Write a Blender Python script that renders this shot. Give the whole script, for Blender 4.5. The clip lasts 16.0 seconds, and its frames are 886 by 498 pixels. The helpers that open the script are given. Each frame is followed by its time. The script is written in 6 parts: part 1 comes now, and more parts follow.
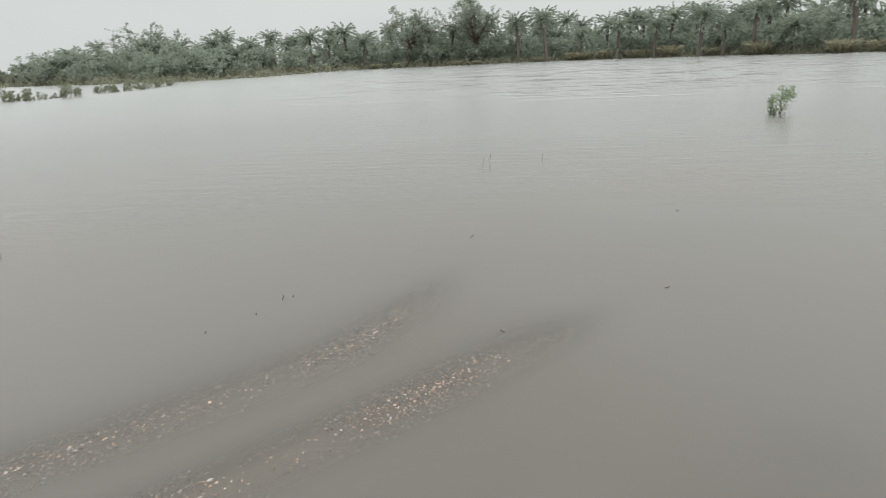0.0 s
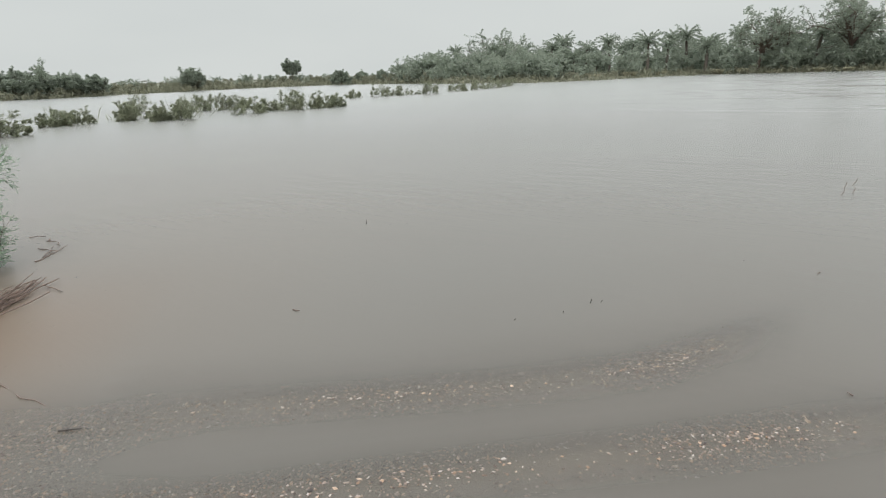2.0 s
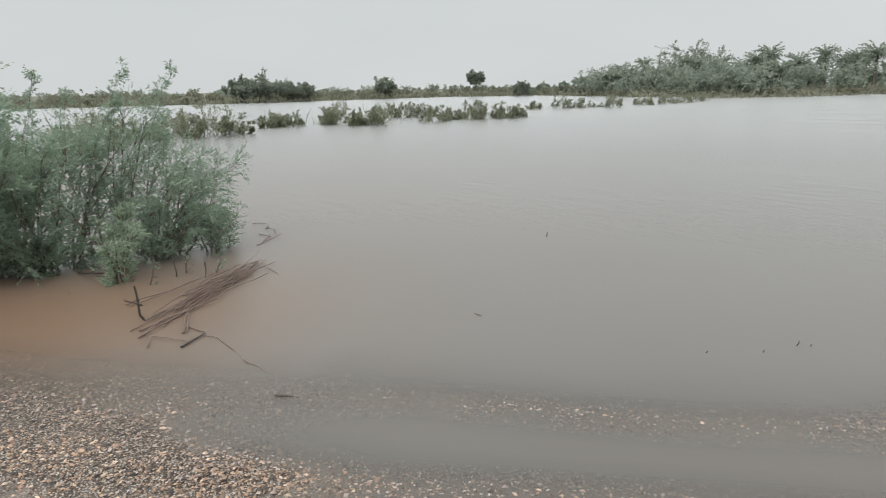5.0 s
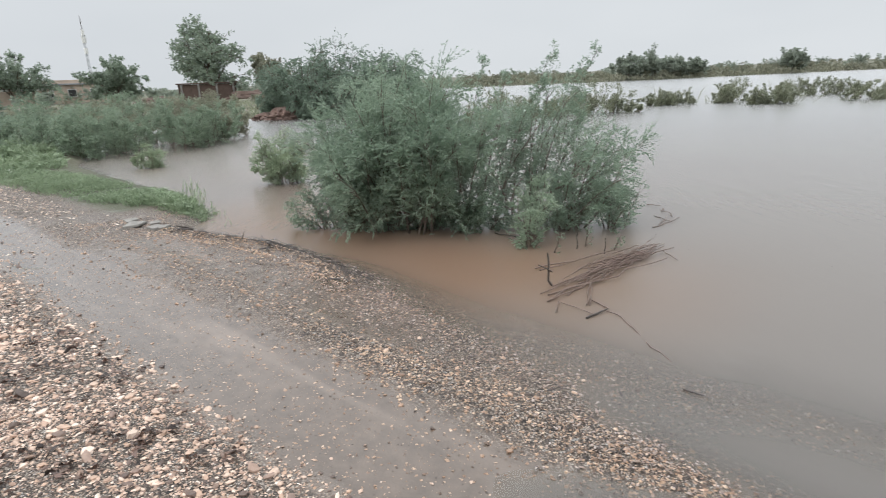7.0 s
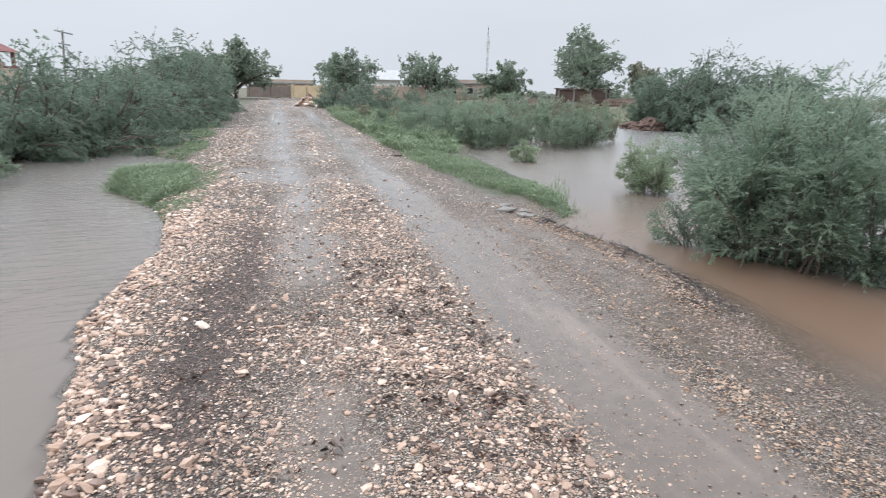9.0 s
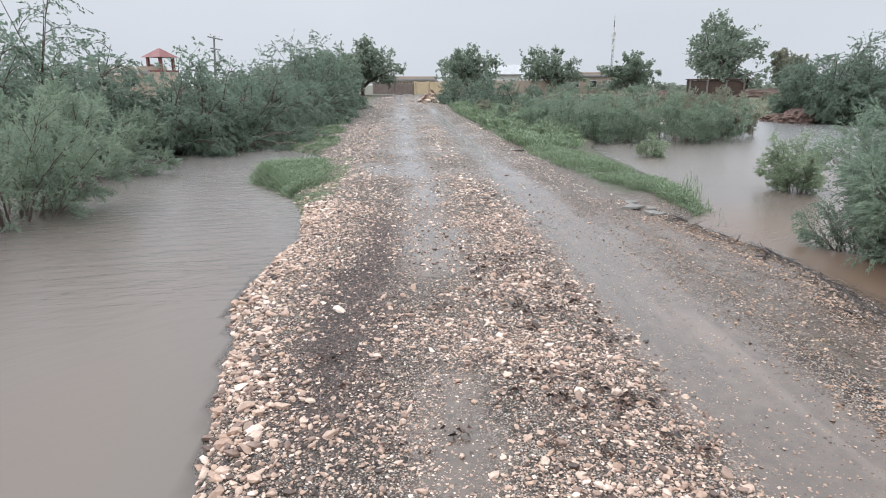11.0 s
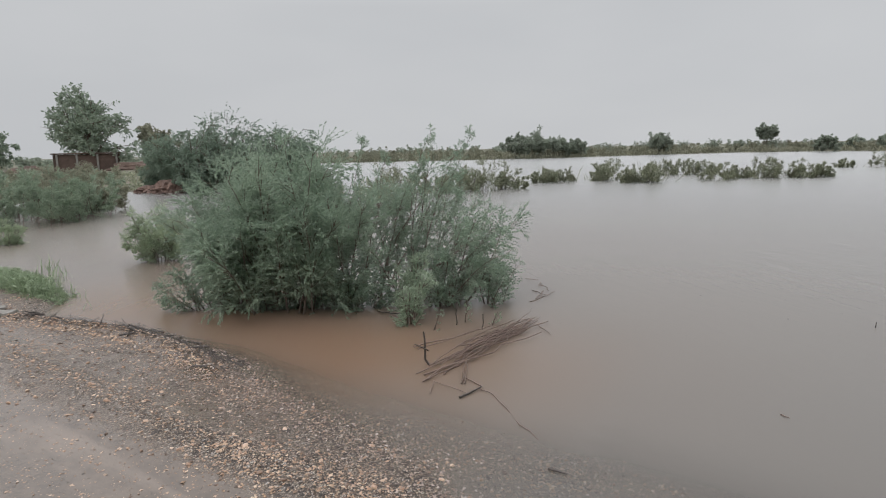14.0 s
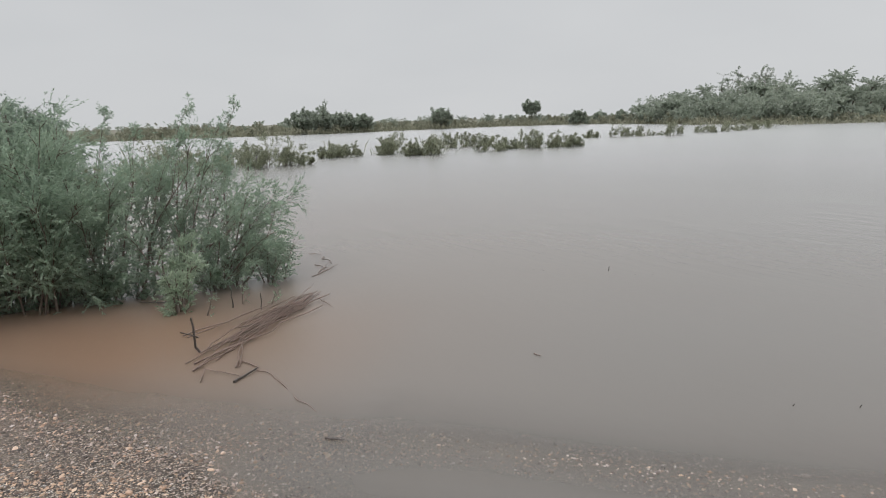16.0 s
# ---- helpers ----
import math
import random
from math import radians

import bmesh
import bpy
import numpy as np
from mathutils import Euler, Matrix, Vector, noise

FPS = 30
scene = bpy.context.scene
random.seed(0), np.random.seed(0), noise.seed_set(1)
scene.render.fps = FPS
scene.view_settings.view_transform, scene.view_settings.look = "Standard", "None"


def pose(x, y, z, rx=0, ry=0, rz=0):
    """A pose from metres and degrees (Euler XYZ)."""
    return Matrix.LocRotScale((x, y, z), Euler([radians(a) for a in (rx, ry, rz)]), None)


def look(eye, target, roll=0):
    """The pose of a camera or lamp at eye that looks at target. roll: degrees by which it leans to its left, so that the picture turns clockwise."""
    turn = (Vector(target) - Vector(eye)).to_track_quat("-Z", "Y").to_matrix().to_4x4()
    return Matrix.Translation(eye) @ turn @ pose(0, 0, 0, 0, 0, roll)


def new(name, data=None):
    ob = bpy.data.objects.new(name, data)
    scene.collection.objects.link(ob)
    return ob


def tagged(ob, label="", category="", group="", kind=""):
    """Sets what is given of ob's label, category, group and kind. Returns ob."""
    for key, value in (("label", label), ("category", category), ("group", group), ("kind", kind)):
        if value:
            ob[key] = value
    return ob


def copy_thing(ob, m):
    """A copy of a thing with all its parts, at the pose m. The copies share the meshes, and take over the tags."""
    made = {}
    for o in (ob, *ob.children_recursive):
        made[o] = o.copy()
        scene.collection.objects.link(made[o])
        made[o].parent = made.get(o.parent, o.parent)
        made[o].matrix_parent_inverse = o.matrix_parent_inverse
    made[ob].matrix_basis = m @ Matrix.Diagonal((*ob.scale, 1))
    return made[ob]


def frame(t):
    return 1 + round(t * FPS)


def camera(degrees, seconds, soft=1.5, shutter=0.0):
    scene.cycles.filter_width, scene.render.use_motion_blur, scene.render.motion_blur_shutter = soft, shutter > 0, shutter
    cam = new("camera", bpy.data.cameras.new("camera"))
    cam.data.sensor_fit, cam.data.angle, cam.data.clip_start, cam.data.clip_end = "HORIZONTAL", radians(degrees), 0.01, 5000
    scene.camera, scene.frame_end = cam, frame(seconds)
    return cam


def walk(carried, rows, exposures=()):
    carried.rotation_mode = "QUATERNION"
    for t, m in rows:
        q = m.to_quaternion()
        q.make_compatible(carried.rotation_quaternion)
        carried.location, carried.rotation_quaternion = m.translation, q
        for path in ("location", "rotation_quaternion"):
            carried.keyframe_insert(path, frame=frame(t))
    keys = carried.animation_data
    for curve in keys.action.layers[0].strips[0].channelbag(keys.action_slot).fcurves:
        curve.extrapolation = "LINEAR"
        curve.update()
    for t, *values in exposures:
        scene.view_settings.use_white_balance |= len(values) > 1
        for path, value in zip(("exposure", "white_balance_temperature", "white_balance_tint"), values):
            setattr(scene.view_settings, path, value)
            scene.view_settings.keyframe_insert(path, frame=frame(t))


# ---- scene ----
cam = camera(73.2, 16.0, soft=1.0, shutter=0.2)
PATH = [
    (0, (-0.458, 0.337, 1.595), (-0.684, 2.225, 0.978), -2.7),
    (0.5, (-0.49, 0.335, 1.599), (-0.98, 2.173, 0.981), -1.7),
    (1, (-0.535, 0.335, 1.602), (-1.305, 2.082, 1.005), -1.9),
    (1.5, (-0.565, 0.335, 1.592), (-1.568, 1.966, 1.014), -1.8),
    (2, (-0.56, 0.33, 1.596), (-1.701, 1.873, 1.029), -2.0),
    (2.5, (-0.595, 0.316, 1.593), (-1.879, 1.748, 1.045), -2.3),
    (3, (-0.605, 0.295, 1.588), (-1.95, 1.675, 1.052), -1.8),
    (5.3, (-0.653, 0.172, 1.624), (-2.26, 1.246, 1.112), -1.3),
    (5.5, (-0.674, 0.154, 1.623), (-2.335, 1.145, 1.114), -1.5),
    (6, (-0.716, 0.068, 1.629), (-2.51, 0.793, 1.122), -1.1),
    (6.5, (-0.755, 0.006, 1.63), (-2.631, 0.438, 1.088), -1.6),
    (7, (-0.818, -0.108, 1.64), (-2.739, -0.031, 1.088), -2.5),
    (7.5, (-0.875, -0.172, 1.644), (-2.803, -0.294, 1.126), -2.1),
    (8, (-0.851, -0.203, 1.623), (-2.724, -0.689, 1.115), 0.1),
    (8.5, (-0.806, -0.249, 1.61), (-2.582, -1.015, 1.103), 0.9),
    (9, (-0.78, -0.302, 1.605), (-2.452, -1.274, 1.094), 1.1),
    (9.2, (-0.765, -0.328, 1.594), (-2.357, -1.412, 1.058), 0.4),
    (10.2, (-0.72, -0.345, 1.605), (-2.106, -1.684, 1.071), 0.0),
    (11.3, (-0.69, -0.33, 1.621), (-2.169, -1.574, 1.106), -0.5),
    (11.5, (-0.71, -0.322, 1.629), (-2.214, -1.549, 1.147), -1.1),
    (12, (-0.716, -0.272, 1.649), (-2.365, -1.321, 1.225), -0.7),
    (12.5, (-0.75, -0.164, 1.648), (-2.629, -0.697, 1.22), 0.0),
    (13, (-0.815, -0.037, 1.668), (-2.77, -0.075, 1.245), -0.9),
    (13.5, (-0.831, 0.063, 1.686), (-2.775, 0.377, 1.335), -1.4),
    (14, (-0.823, 0.096, 1.687), (-2.751, 0.516, 1.359), -1.3),
    (14.5, (-0.795, 0.147, 1.671), (-2.682, 0.732, 1.356), -1.1),
    (15, (-0.789, 0.188, 1.657), (-2.615, 0.93, 1.321), -1.8),
    (15.5, (-0.794, 0.251, 1.636), (-2.499, 1.208, 1.214), -1.2),
    (16, (-0.783, 0.272, 1.633), (-2.442, 1.306, 1.21), -1.7),
]
walk(cam, [(t, look(eye, target, roll)) for t, eye, target, roll in PATH],
     exposures=[(0.0, 0.08, 6350, 6.2), (3.2, 0.03, 6300, 6.2), (6.0, 0.06, 6200, 9.0), (6.5, 0.1, 6150, 9.5), (7.0, 0.2, 6100, 10.0), (8.0, 0.22, 6000, 11.0), (9.2, 0.27, 5900, 11.5), (11.4, 0.18, 5900, 11.5), (13.0, 0.08, 6050, 12.0), (14.0, -0.18, 6250, 12.0), (14.5, -0.16, 6280, 12.0), (16.0, -0.07, 6280, 11.5)])


# ---- world, sun ----
world = bpy.data.worlds.new("overcast")
scene.world = world
world.use_nodes = True
wn, wl = world.node_tree.nodes, world.node_tree.links
wn.clear()
w_out, w_bg = wn.new("ShaderNodeOutputWorld"), wn.new("ShaderNodeBackground")
w_sky = wn.new("ShaderNodeTexSky")
w_sky.sky_type, w_sky.sun_disc = "NISHITA", False
w_sky.sun_elevation, w_sky.sun_rotation, w_sky.dust_density = radians(48), radians(150), 4.0
w_hsv = wn.new("ShaderNodeHueSaturation")
w_hsv.inputs["Saturation"].default_value = 0.12
w_hsv.inputs["Value"].default_value = 0.5
w_co, w_noise, w_ramp = wn.new("ShaderNodeTexCoord"), wn.new("ShaderNodeTexNoise"), wn.new("ShaderNodeValToRGB")
w_map = wn.new("ShaderNodeMapping")
w_map.inputs["Scale"].default_value = (1.0, 1.0, 3.0)
w_noise.inputs["Scale"].default_value, w_noise.inputs["Detail"].default_value = 1.3, 4.0
w_ramp.color_ramp.elements[0].position, w_ramp.color_ramp.elements[0].color = 0.3, (6.68, 6.78, 6.69, 1)
w_ramp.color_ramp.elements[1].position, w_ramp.color_ramp.elements[1].color = 0.75, (7.72, 7.74, 7.52, 1)
w_mix = wn.new("ShaderNodeMixRGB")
w_mix.inputs[0].default_value = 0.86
# an overcast dome is about three times as bright overhead as at the horizon
w_sep, w_dome, w_lit = wn.new("ShaderNodeSeparateXYZ"), wn.new("ShaderNodeMapRange"), wn.new("ShaderNodeMixRGB")
w_dome.inputs["From Min"].default_value, w_dome.inputs["From Max"].default_value = 0.22, 1.0
w_dome.inputs["To Min"].default_value, w_dome.inputs["To Max"].default_value = 1.0, 3.2
w_lit.blend_type, w_lit.inputs[0].default_value = "MULTIPLY", 1.0
wl.new(w_co.outputs["Generated"], w_map.inputs[0])
wl.new(w_map.outputs[0], w_noise.inputs["Vector"])
wl.new(w_noise.outputs[0], w_ramp.inputs[0])
wl.new(w_sky.outputs[0], w_hsv.inputs["Color"])
wl.new(w_hsv.outputs[0], w_mix.inputs[1])
wl.new(w_ramp.outputs[0], w_mix.inputs[2])
wl.new(w_co.outputs["Generated"], w_sep.inputs[0])
wl.new(w_sep.outputs[2], w_dome.inputs["Value"])
wl.new(w_mix.outputs[0], w_lit.inputs[1])
wl.new(w_dome.outputs[0], w_lit.inputs[2])
wl.new(w_lit.outputs[0], w_bg.inputs[0])
w_bg.inputs[1].default_value = 0.1
wl.new(w_bg.outputs[0], w_out.inputs[0])

sun = new("sun", bpy.data.lights.new("sun", "SUN"))
sun.data.energy, sun.data.angle, sun.data.color = 1.0, radians(40), (1.0, 0.96, 0.9)
sun.matrix_world = look((0, 0, 50), (-20, 35, 0))


# ---- materials ----
def material(name):
    m = bpy.data.materials.new(name)
    m.use_nodes = True
    m.node_tree.nodes.clear()
    return m, m.node_tree.nodes, m.node_tree.links


def node(ns, kind, **values):
    n = ns.new("ShaderNode" + kind)
    for key, value in values.items():
        n.inputs[key.replace("_", " ")].default_value = value
    return n


def ramp(ns, stops):
    r = ns.new("ShaderNodeValToRGB")
    while len(r.color_ramp.elements) < len(stops):
        r.color_ramp.elements.new(0.5)
    for e, (at, colour) in zip(r.color_ramp.elements, stops):
        e.position, e.color = at, (*colour, 1)
    return r


def leaf_material(name, dark, light, dry, rough=0.5, clear=0.58):
    """Foliage: colour varies from leaf to leaf and over the crown; part of the light passes through."""
    m, ns, ls = material(name)
    out, geo, co = ns.new("ShaderNodeOutputMaterial"), ns.new("ShaderNodeNewGeometry"), ns.new("ShaderNodeTexCoord")
    cols = ramp(ns, [(0.0, dark), (0.45, [(a + b) / 2 for a, b in zip(dark, light)]), (0.85, light), (1.0, dry)])
    big = node(ns, "TexNoise", Scale=1.4, Detail=3.0)
    mixv = ns.new("ShaderNodeMath")
    mixv.operation = "MULTIPLY_ADD"
    mixv.inputs[1].default_value = 0.55
    half = ns.new("ShaderNodeMath")
    half.operation = "MULTIPLY"
    half.inputs[1].default_value = 0.45
    bsdf, tr, mx = node(ns, "BsdfPrincipled", Roughness=rough), ns.new("ShaderNodeBsdfTranslucent"), ns.new("ShaderNodeMixShader")
    bsdf.inputs["Specular IOR Level"].default_value = 0.6
    mx.inputs[0].default_value = clear
    ls.new(co.outputs["Object"], big.inputs["Vector"])
    ls.new(big.outputs[0], half.inputs[0])
    ls.new(geo.outputs["Random Per Island"], mixv.inputs[0])
    ls.new(half.outputs[0], mixv.inputs[2])
    ls.new(mixv.outputs[0], cols.inputs[0])
    ls.new(cols.outputs[0], bsdf.inputs["Base Color"])
    ls.new(cols.outputs[0], tr.inputs["Color"])
    ls.new(bsdf.outputs[0], mx.inputs[1])
    ls.new(tr.outputs[0], mx.inputs[2])
    ls.new(mx.outputs[0], out.inputs[0])
    return m


def rough_material(name, dark, light, scale=8.0, rough=0.75, bump=0.3, metal=0.0, stretch=(1, 1, 1), fine=6.0, island=False):
    """Weathered surface: blotches, fine grain and relief."""
    m, ns, ls = material(name)
    out, co, mp = ns.new("ShaderNodeOutputMaterial"), ns.new("ShaderNodeTexCoord"), node(ns, "Mapping", Scale=stretch)
    n1, n2 = node(ns, "TexNoise", Scale=scale, Detail=6.0, Roughness=0.65), node(ns, "TexNoise", Scale=scale * fine, Detail=3.0)
    cols, bp, bsdf = ramp(ns, [(0.3, dark), (0.7, light)]), node(ns, "Bump", Strength=bump, Distance=0.02), node(ns, "BsdfPrincipled", Roughness=rough, Metallic=metal)
    mixv = ns.new("ShaderNodeMath")
    mixv.operation = "MULTIPLY_ADD"
    mixv.inputs[1].default_value = 0.3
    half = ns.new("ShaderNodeMath")
    half.operation = "MULTIPLY"
    half.inputs[1].default_value = 0.7
    ls.new(co.outputs["Object"], mp.inputs[0])
    ls.new(mp.outputs[0], n1.inputs["Vector"])
    ls.new(mp.outputs[0], n2.inputs["Vector"])
    if island:
        geo = ns.new("ShaderNodeNewGeometry")
        ls.new(geo.outputs["Random Per Island"], half.inputs[0])
    else:
        ls.new(n1.outputs[0], half.inputs[0])
    ls.new(n2.outputs[0], mixv.inputs[0])
    ls.new(half.outputs[0], mixv.inputs[2])
    ls.new(mixv.outputs[0], cols.inputs[0])
    ls.new(cols.outputs[0], bsdf.inputs["Base Color"])
    ls.new(n2.outputs[0], bp.inputs["Height"])
    ls.new(bp.outputs[0], bsdf.inputs["Normal"])
    ls.new(bsdf.outputs[0], out.inputs[0])
    return m


def stone_material(name, per_object=False, wet=(1.19, 1.02, 0.925), rough=0.45):
    """Wet limestone, flint and brown stones, each of its own colour."""
    m, ns, ls = material(name)
    out, co = ns.new("ShaderNodeOutputMaterial"), ns.new("ShaderNodeTexCoord")
    rnd = ns.new("ShaderNodeObjectInfo").outputs["Random"] if per_object else ns.new("ShaderNodeNewGeometry").outputs["Random Per Island"]
    cols = ramp(ns, [(p, [w * k for w, k in zip(wet, col)]) for p, col in STONE_COLOURS])
    cols.color_ramp.interpolation = "LINEAR"
    n1, mix = node(ns, "TexNoise", Scale=45.0, Detail=5.0), ns.new("ShaderNodeMixRGB")
    mix.blend_type, mix.inputs[0].default_value = "OVERLAY", 0.45
    bp, bsdf = node(ns, "Bump", Strength=0.35, Distance=0.006), node(ns, "BsdfPrincipled", Roughness=rough)
    ls.new(rnd, cols.inputs[0])
    ls.new(co.outputs["Object"], n1.inputs["Vector"])
    ls.new(cols.outputs[0], mix.inputs[1])
    ls.new(n1.outputs[0], mix.inputs[2])
    ls.new(mix.outputs[0], bsdf.inputs["Base Color"])
    ls.new(n1.outputs[0], bp.inputs["Height"])
    ls.new(bp.outputs[0], bsdf.inputs["Normal"])
    ls.new(bsdf.outputs[0], out.inputs[0])
    return m


STONE_COLOURS = [(0.0, (0.05, 0.042, 0.038)), (0.12, (0.13, 0.103, 0.09)), (0.28, (0.25, 0.2, 0.168)), (0.45, (0.395, 0.31, 0.245)), (0.65, (0.43, 0.36, 0.305)), (0.86, (0.54, 0.475, 0.415)), (1.0, (0.7, 0.665, 0.62))]


def ground_material():
    """One sheet of earth: pebbly gravel on the road, smooth wet mud in the wheel tracks, silt and green earth elsewhere."""
    m, ns, ls = material("ground")
    out, co = ns.new("ShaderNodeOutputMaterial"), ns.new("ShaderNodeTexCoord")
    wet, road, dark, bed, damp = [ns.new("ShaderNodeAttribute") for _ in range(5)]
    wet.attribute_name, road.attribute_name, dark.attribute_name, bed.attribute_name, damp.attribute_name = "wet", "road", "soot", "bed_silt", "damp"
    v1, v2 = ns.new("ShaderNodeTexVoronoi"), ns.new("ShaderNodeTexVoronoi")
    v1.inputs["Scale"].default_value, v2.inputs["Scale"].default_value = 42.0, 105.0
    n1, n2, n3 = node(ns, "TexNoise", Scale=0.9, Detail=6.0), node(ns, "TexNoise", Scale=9.0, Detail=6.0, Roughness=0.7), node(ns, "TexNoise", Scale=0.12, Detail=5.0)
    sep = ns.new("ShaderNodeSeparateColor")
    peb = ramp(ns, STONE_COLOURS)
    peb2 = ramp(ns, [(0.0, (0.085, 0.064, 0.055)), (0.28, (0.2, 0.157, 0.127)), (0.5, (0.4, 0.31, 0.235)), (0.75, (0.56, 0.46, 0.37)), (1.0, (0.72, 0.66, 0.59))])
    sep2 = ns.new("ShaderNodeSeparateColor")
    mixp = ns.new("ShaderNodeMixRGB")
    lone = ns.new("ShaderNodeMath")
    lone.operation, lone.inputs[1].default_value = "LESS_THAN", 0.66
    ls.new(sep.outputs[1], lone.inputs[0])
    ls.new(lone.outputs[0], mixp.inputs[0])
    # shade in the gaps between pebbles, painted into the colour: each cell darkens outwards
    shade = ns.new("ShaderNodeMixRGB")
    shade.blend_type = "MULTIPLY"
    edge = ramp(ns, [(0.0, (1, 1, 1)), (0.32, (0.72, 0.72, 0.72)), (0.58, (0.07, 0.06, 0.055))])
    mud = ramp(ns, [(0.3, (0.082, 0.062, 0.048)), (0.7, (0.145, 0.11, 0.085))])
    # pale silt drawn out along the wheel tracks
    way, drawn = node(ns, "Mapping", Rotation=(0, 0, radians(45.6)), Scale=(2.6, 0.3, 1.0)), node(ns, "TexNoise", Scale=1.1, Detail=5.0, Roughness=0.6, Distortion=0.6)
    streak, silted = ramp(ns, [(0.5, (0, 0, 0)), (0.68, (0.75, 0.75, 0.75))]), ns.new("ShaderNodeMixRGB")
    way.vector_type = "TEXTURE"
    silted.inputs[2].default_value = (0.2, 0.158, 0.128, 1)
    ls.new(co.outputs["Object"], way.inputs[0])
    ls.new(way.outputs[0], drawn.inputs["Vector"])
    ls.new(drawn.outputs[0], streak.inputs[0])
    ls.new(streak.outputs[0], silted.inputs[0])
    ls.new(mud.outputs[0], silted.inputs[1])
    earth = ramp(ns, [(0.32, (0.075, 0.085, 0.05)), (0.5, (0.11, 0.108, 0.068)), (0.68, (0.155, 0.13, 0.094))])
    a, b, c = [ns.new("ShaderNodeMixRGB") for _ in range(3)]
    bsdf = node(ns, "BsdfPrincipled", Roughness=0.6)
    for v in (v1, v2, n1, n2, n3):
        ls.new(co.outputs["Object"], v.inputs["Vector"])
    ls.new(v1.outputs["Color"], sep.inputs[0])
    ls.new(v2.outputs["Color"], sep2.inputs[0])
    ls.new(sep.outputs[0], peb.inputs[0])
    ls.new(sep2.outputs[0], peb2.inputs[0])
    ls.new(peb.outputs[0], mixp.inputs[1])
    ls.new(peb2.outputs[0], mixp.inputs[2])
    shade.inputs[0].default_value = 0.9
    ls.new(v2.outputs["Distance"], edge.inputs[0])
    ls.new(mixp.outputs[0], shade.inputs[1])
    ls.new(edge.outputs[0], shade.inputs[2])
    ls.new(n2.outputs[0], mud.inputs[0])
    ls.new(n3.outputs[0], earth.inputs[0])
    sooty = ns.new("ShaderNodeMixRGB")
    sooty.inputs[2].default_value = (0.045, 0.031, 0.027, 1)
    ls.new(dark.outputs["Fac"], sooty.inputs[0])
    ls.new(shade.outputs[0], sooty.inputs[1])
    # the wet patches have ragged edges
    def calc(kind, first, second):
        m1 = ns.new("ShaderNodeMath")
        m1.operation = kind
        for slot, value in zip(m1.inputs, (first, second)):
            if isinstance(value, float):
                slot.default_value = value
            else:
                ls.new(value, slot)
        return m1.outputs[0]
    full = wet.outputs["Fac"]
    edgy = calc("MULTIPLY", calc("MULTIPLY", full, calc("SUBTRACT", 1.0, full)), 6.0)
    rag = calc("MULTIPLY", calc("SUBTRACT", n2.outputs[0], 0.5), edgy)
    soaked = calc("MINIMUM", calc("MAXIMUM", calc("ADD", full, rag), 0.0), 1.0)
    ls.new(soaked, a.inputs[0])
    ls.new(sooty.outputs[0], a.inputs[1])
    ls.new(silted.outputs[0], a.inputs[2])
    ls.new(road.outputs["Fac"], b.inputs[0])
    ls.new(earth.outputs[0], b.inputs[1])
    ls.new(a.outputs[0], b.inputs[2])
    ls.new(bed.outputs["Fac"], c.inputs[0])
    ls.new(b.outputs[0], c.inputs[1])
    c.inputs[2].default_value = (0.182, 0.157, 0.136, 1)
    soak = ns.new("ShaderNodeMixRGB")
    soak.blend_type, soak.inputs[2].default_value = "MULTIPLY", (0.66, 0.58, 0.52, 1)
    ls.new(damp.outputs["Fac"], soak.inputs[0])
    ls.new(c.outputs[0], soak.inputs[1])
    ls.new(soak.outputs[0], bsdf.inputs["Base Color"])
    rr = ns.new("ShaderNodeMapRange")
    rr.inputs["To Min"].default_value, rr.inputs["To Max"].default_value = 0.72, 0.09
    ls.new(soaked, rr.inputs["Value"])
    ls.new(rr.outputs[0], bsdf.inputs["Roughness"])
    film = ns.new("ShaderNodeMath")
    film.operation, film.inputs[1].default_value = "MULTIPLY", 0.5
    ls.new(soaked, film.inputs[0])
    ls.new(film.outputs[0], bsdf.inputs["Coat Weight"])
    bsdf.inputs["Coat Roughness"].default_value, bsdf.inputs["Coat IOR"].default_value = 0.14, 1.4
    dry = ns.new("ShaderNodeMath")
    dry.operation, dry.inputs[0].default_value = "SUBTRACT", 1.0
    ls.new(soaked, dry.inputs[1])
    strength = ns.new("ShaderNodeMath")
    strength.operation = "MULTIPLY_ADD"
    strength.inputs[1].default_value, strength.inputs[2].default_value = 0.85, 0.05
    firm = ns.new("ShaderNodeMapRange")
    firm.inputs["To Min"].default_value, firm.inputs["To Max"].default_value = 1.0, 0.1
    even = ns.new("ShaderNodeMath")
    even.operation = "MULTIPLY"
    ls.new(bed.outputs["Fac"], firm.inputs["Value"])
    ls.new(firm.outputs[0], even.inputs[0])
    ls.new(dry.outputs[0], even.inputs[1])
    ls.new(even.outputs[0], strength.inputs[0])
    height = ns.new("ShaderNodeMath")
    height.operation, height.inputs[1].default_value = "MULTIPLY", -1.0
    ls.new(v1.outputs["Distance"], height.inputs[0])
    h2 = ns.new("ShaderNodeMath")
    h2.operation = "SUBTRACT"
    ls.new(height.outputs[0], h2.inputs[0])
    ls.new(v2.outputs["Distance"], h2.inputs[1])
    bp = node(ns, "Bump", Distance=0.012)
    ls.new(strength.outputs[0], bp.inputs["Strength"])
    ls.new(h2.outputs[0], bp.inputs["Height"])
    ls.new(bp.outputs[0], bsdf.inputs["Normal"])
    ls.new(bsdf.outputs[0], out.inputs[0])
    return m


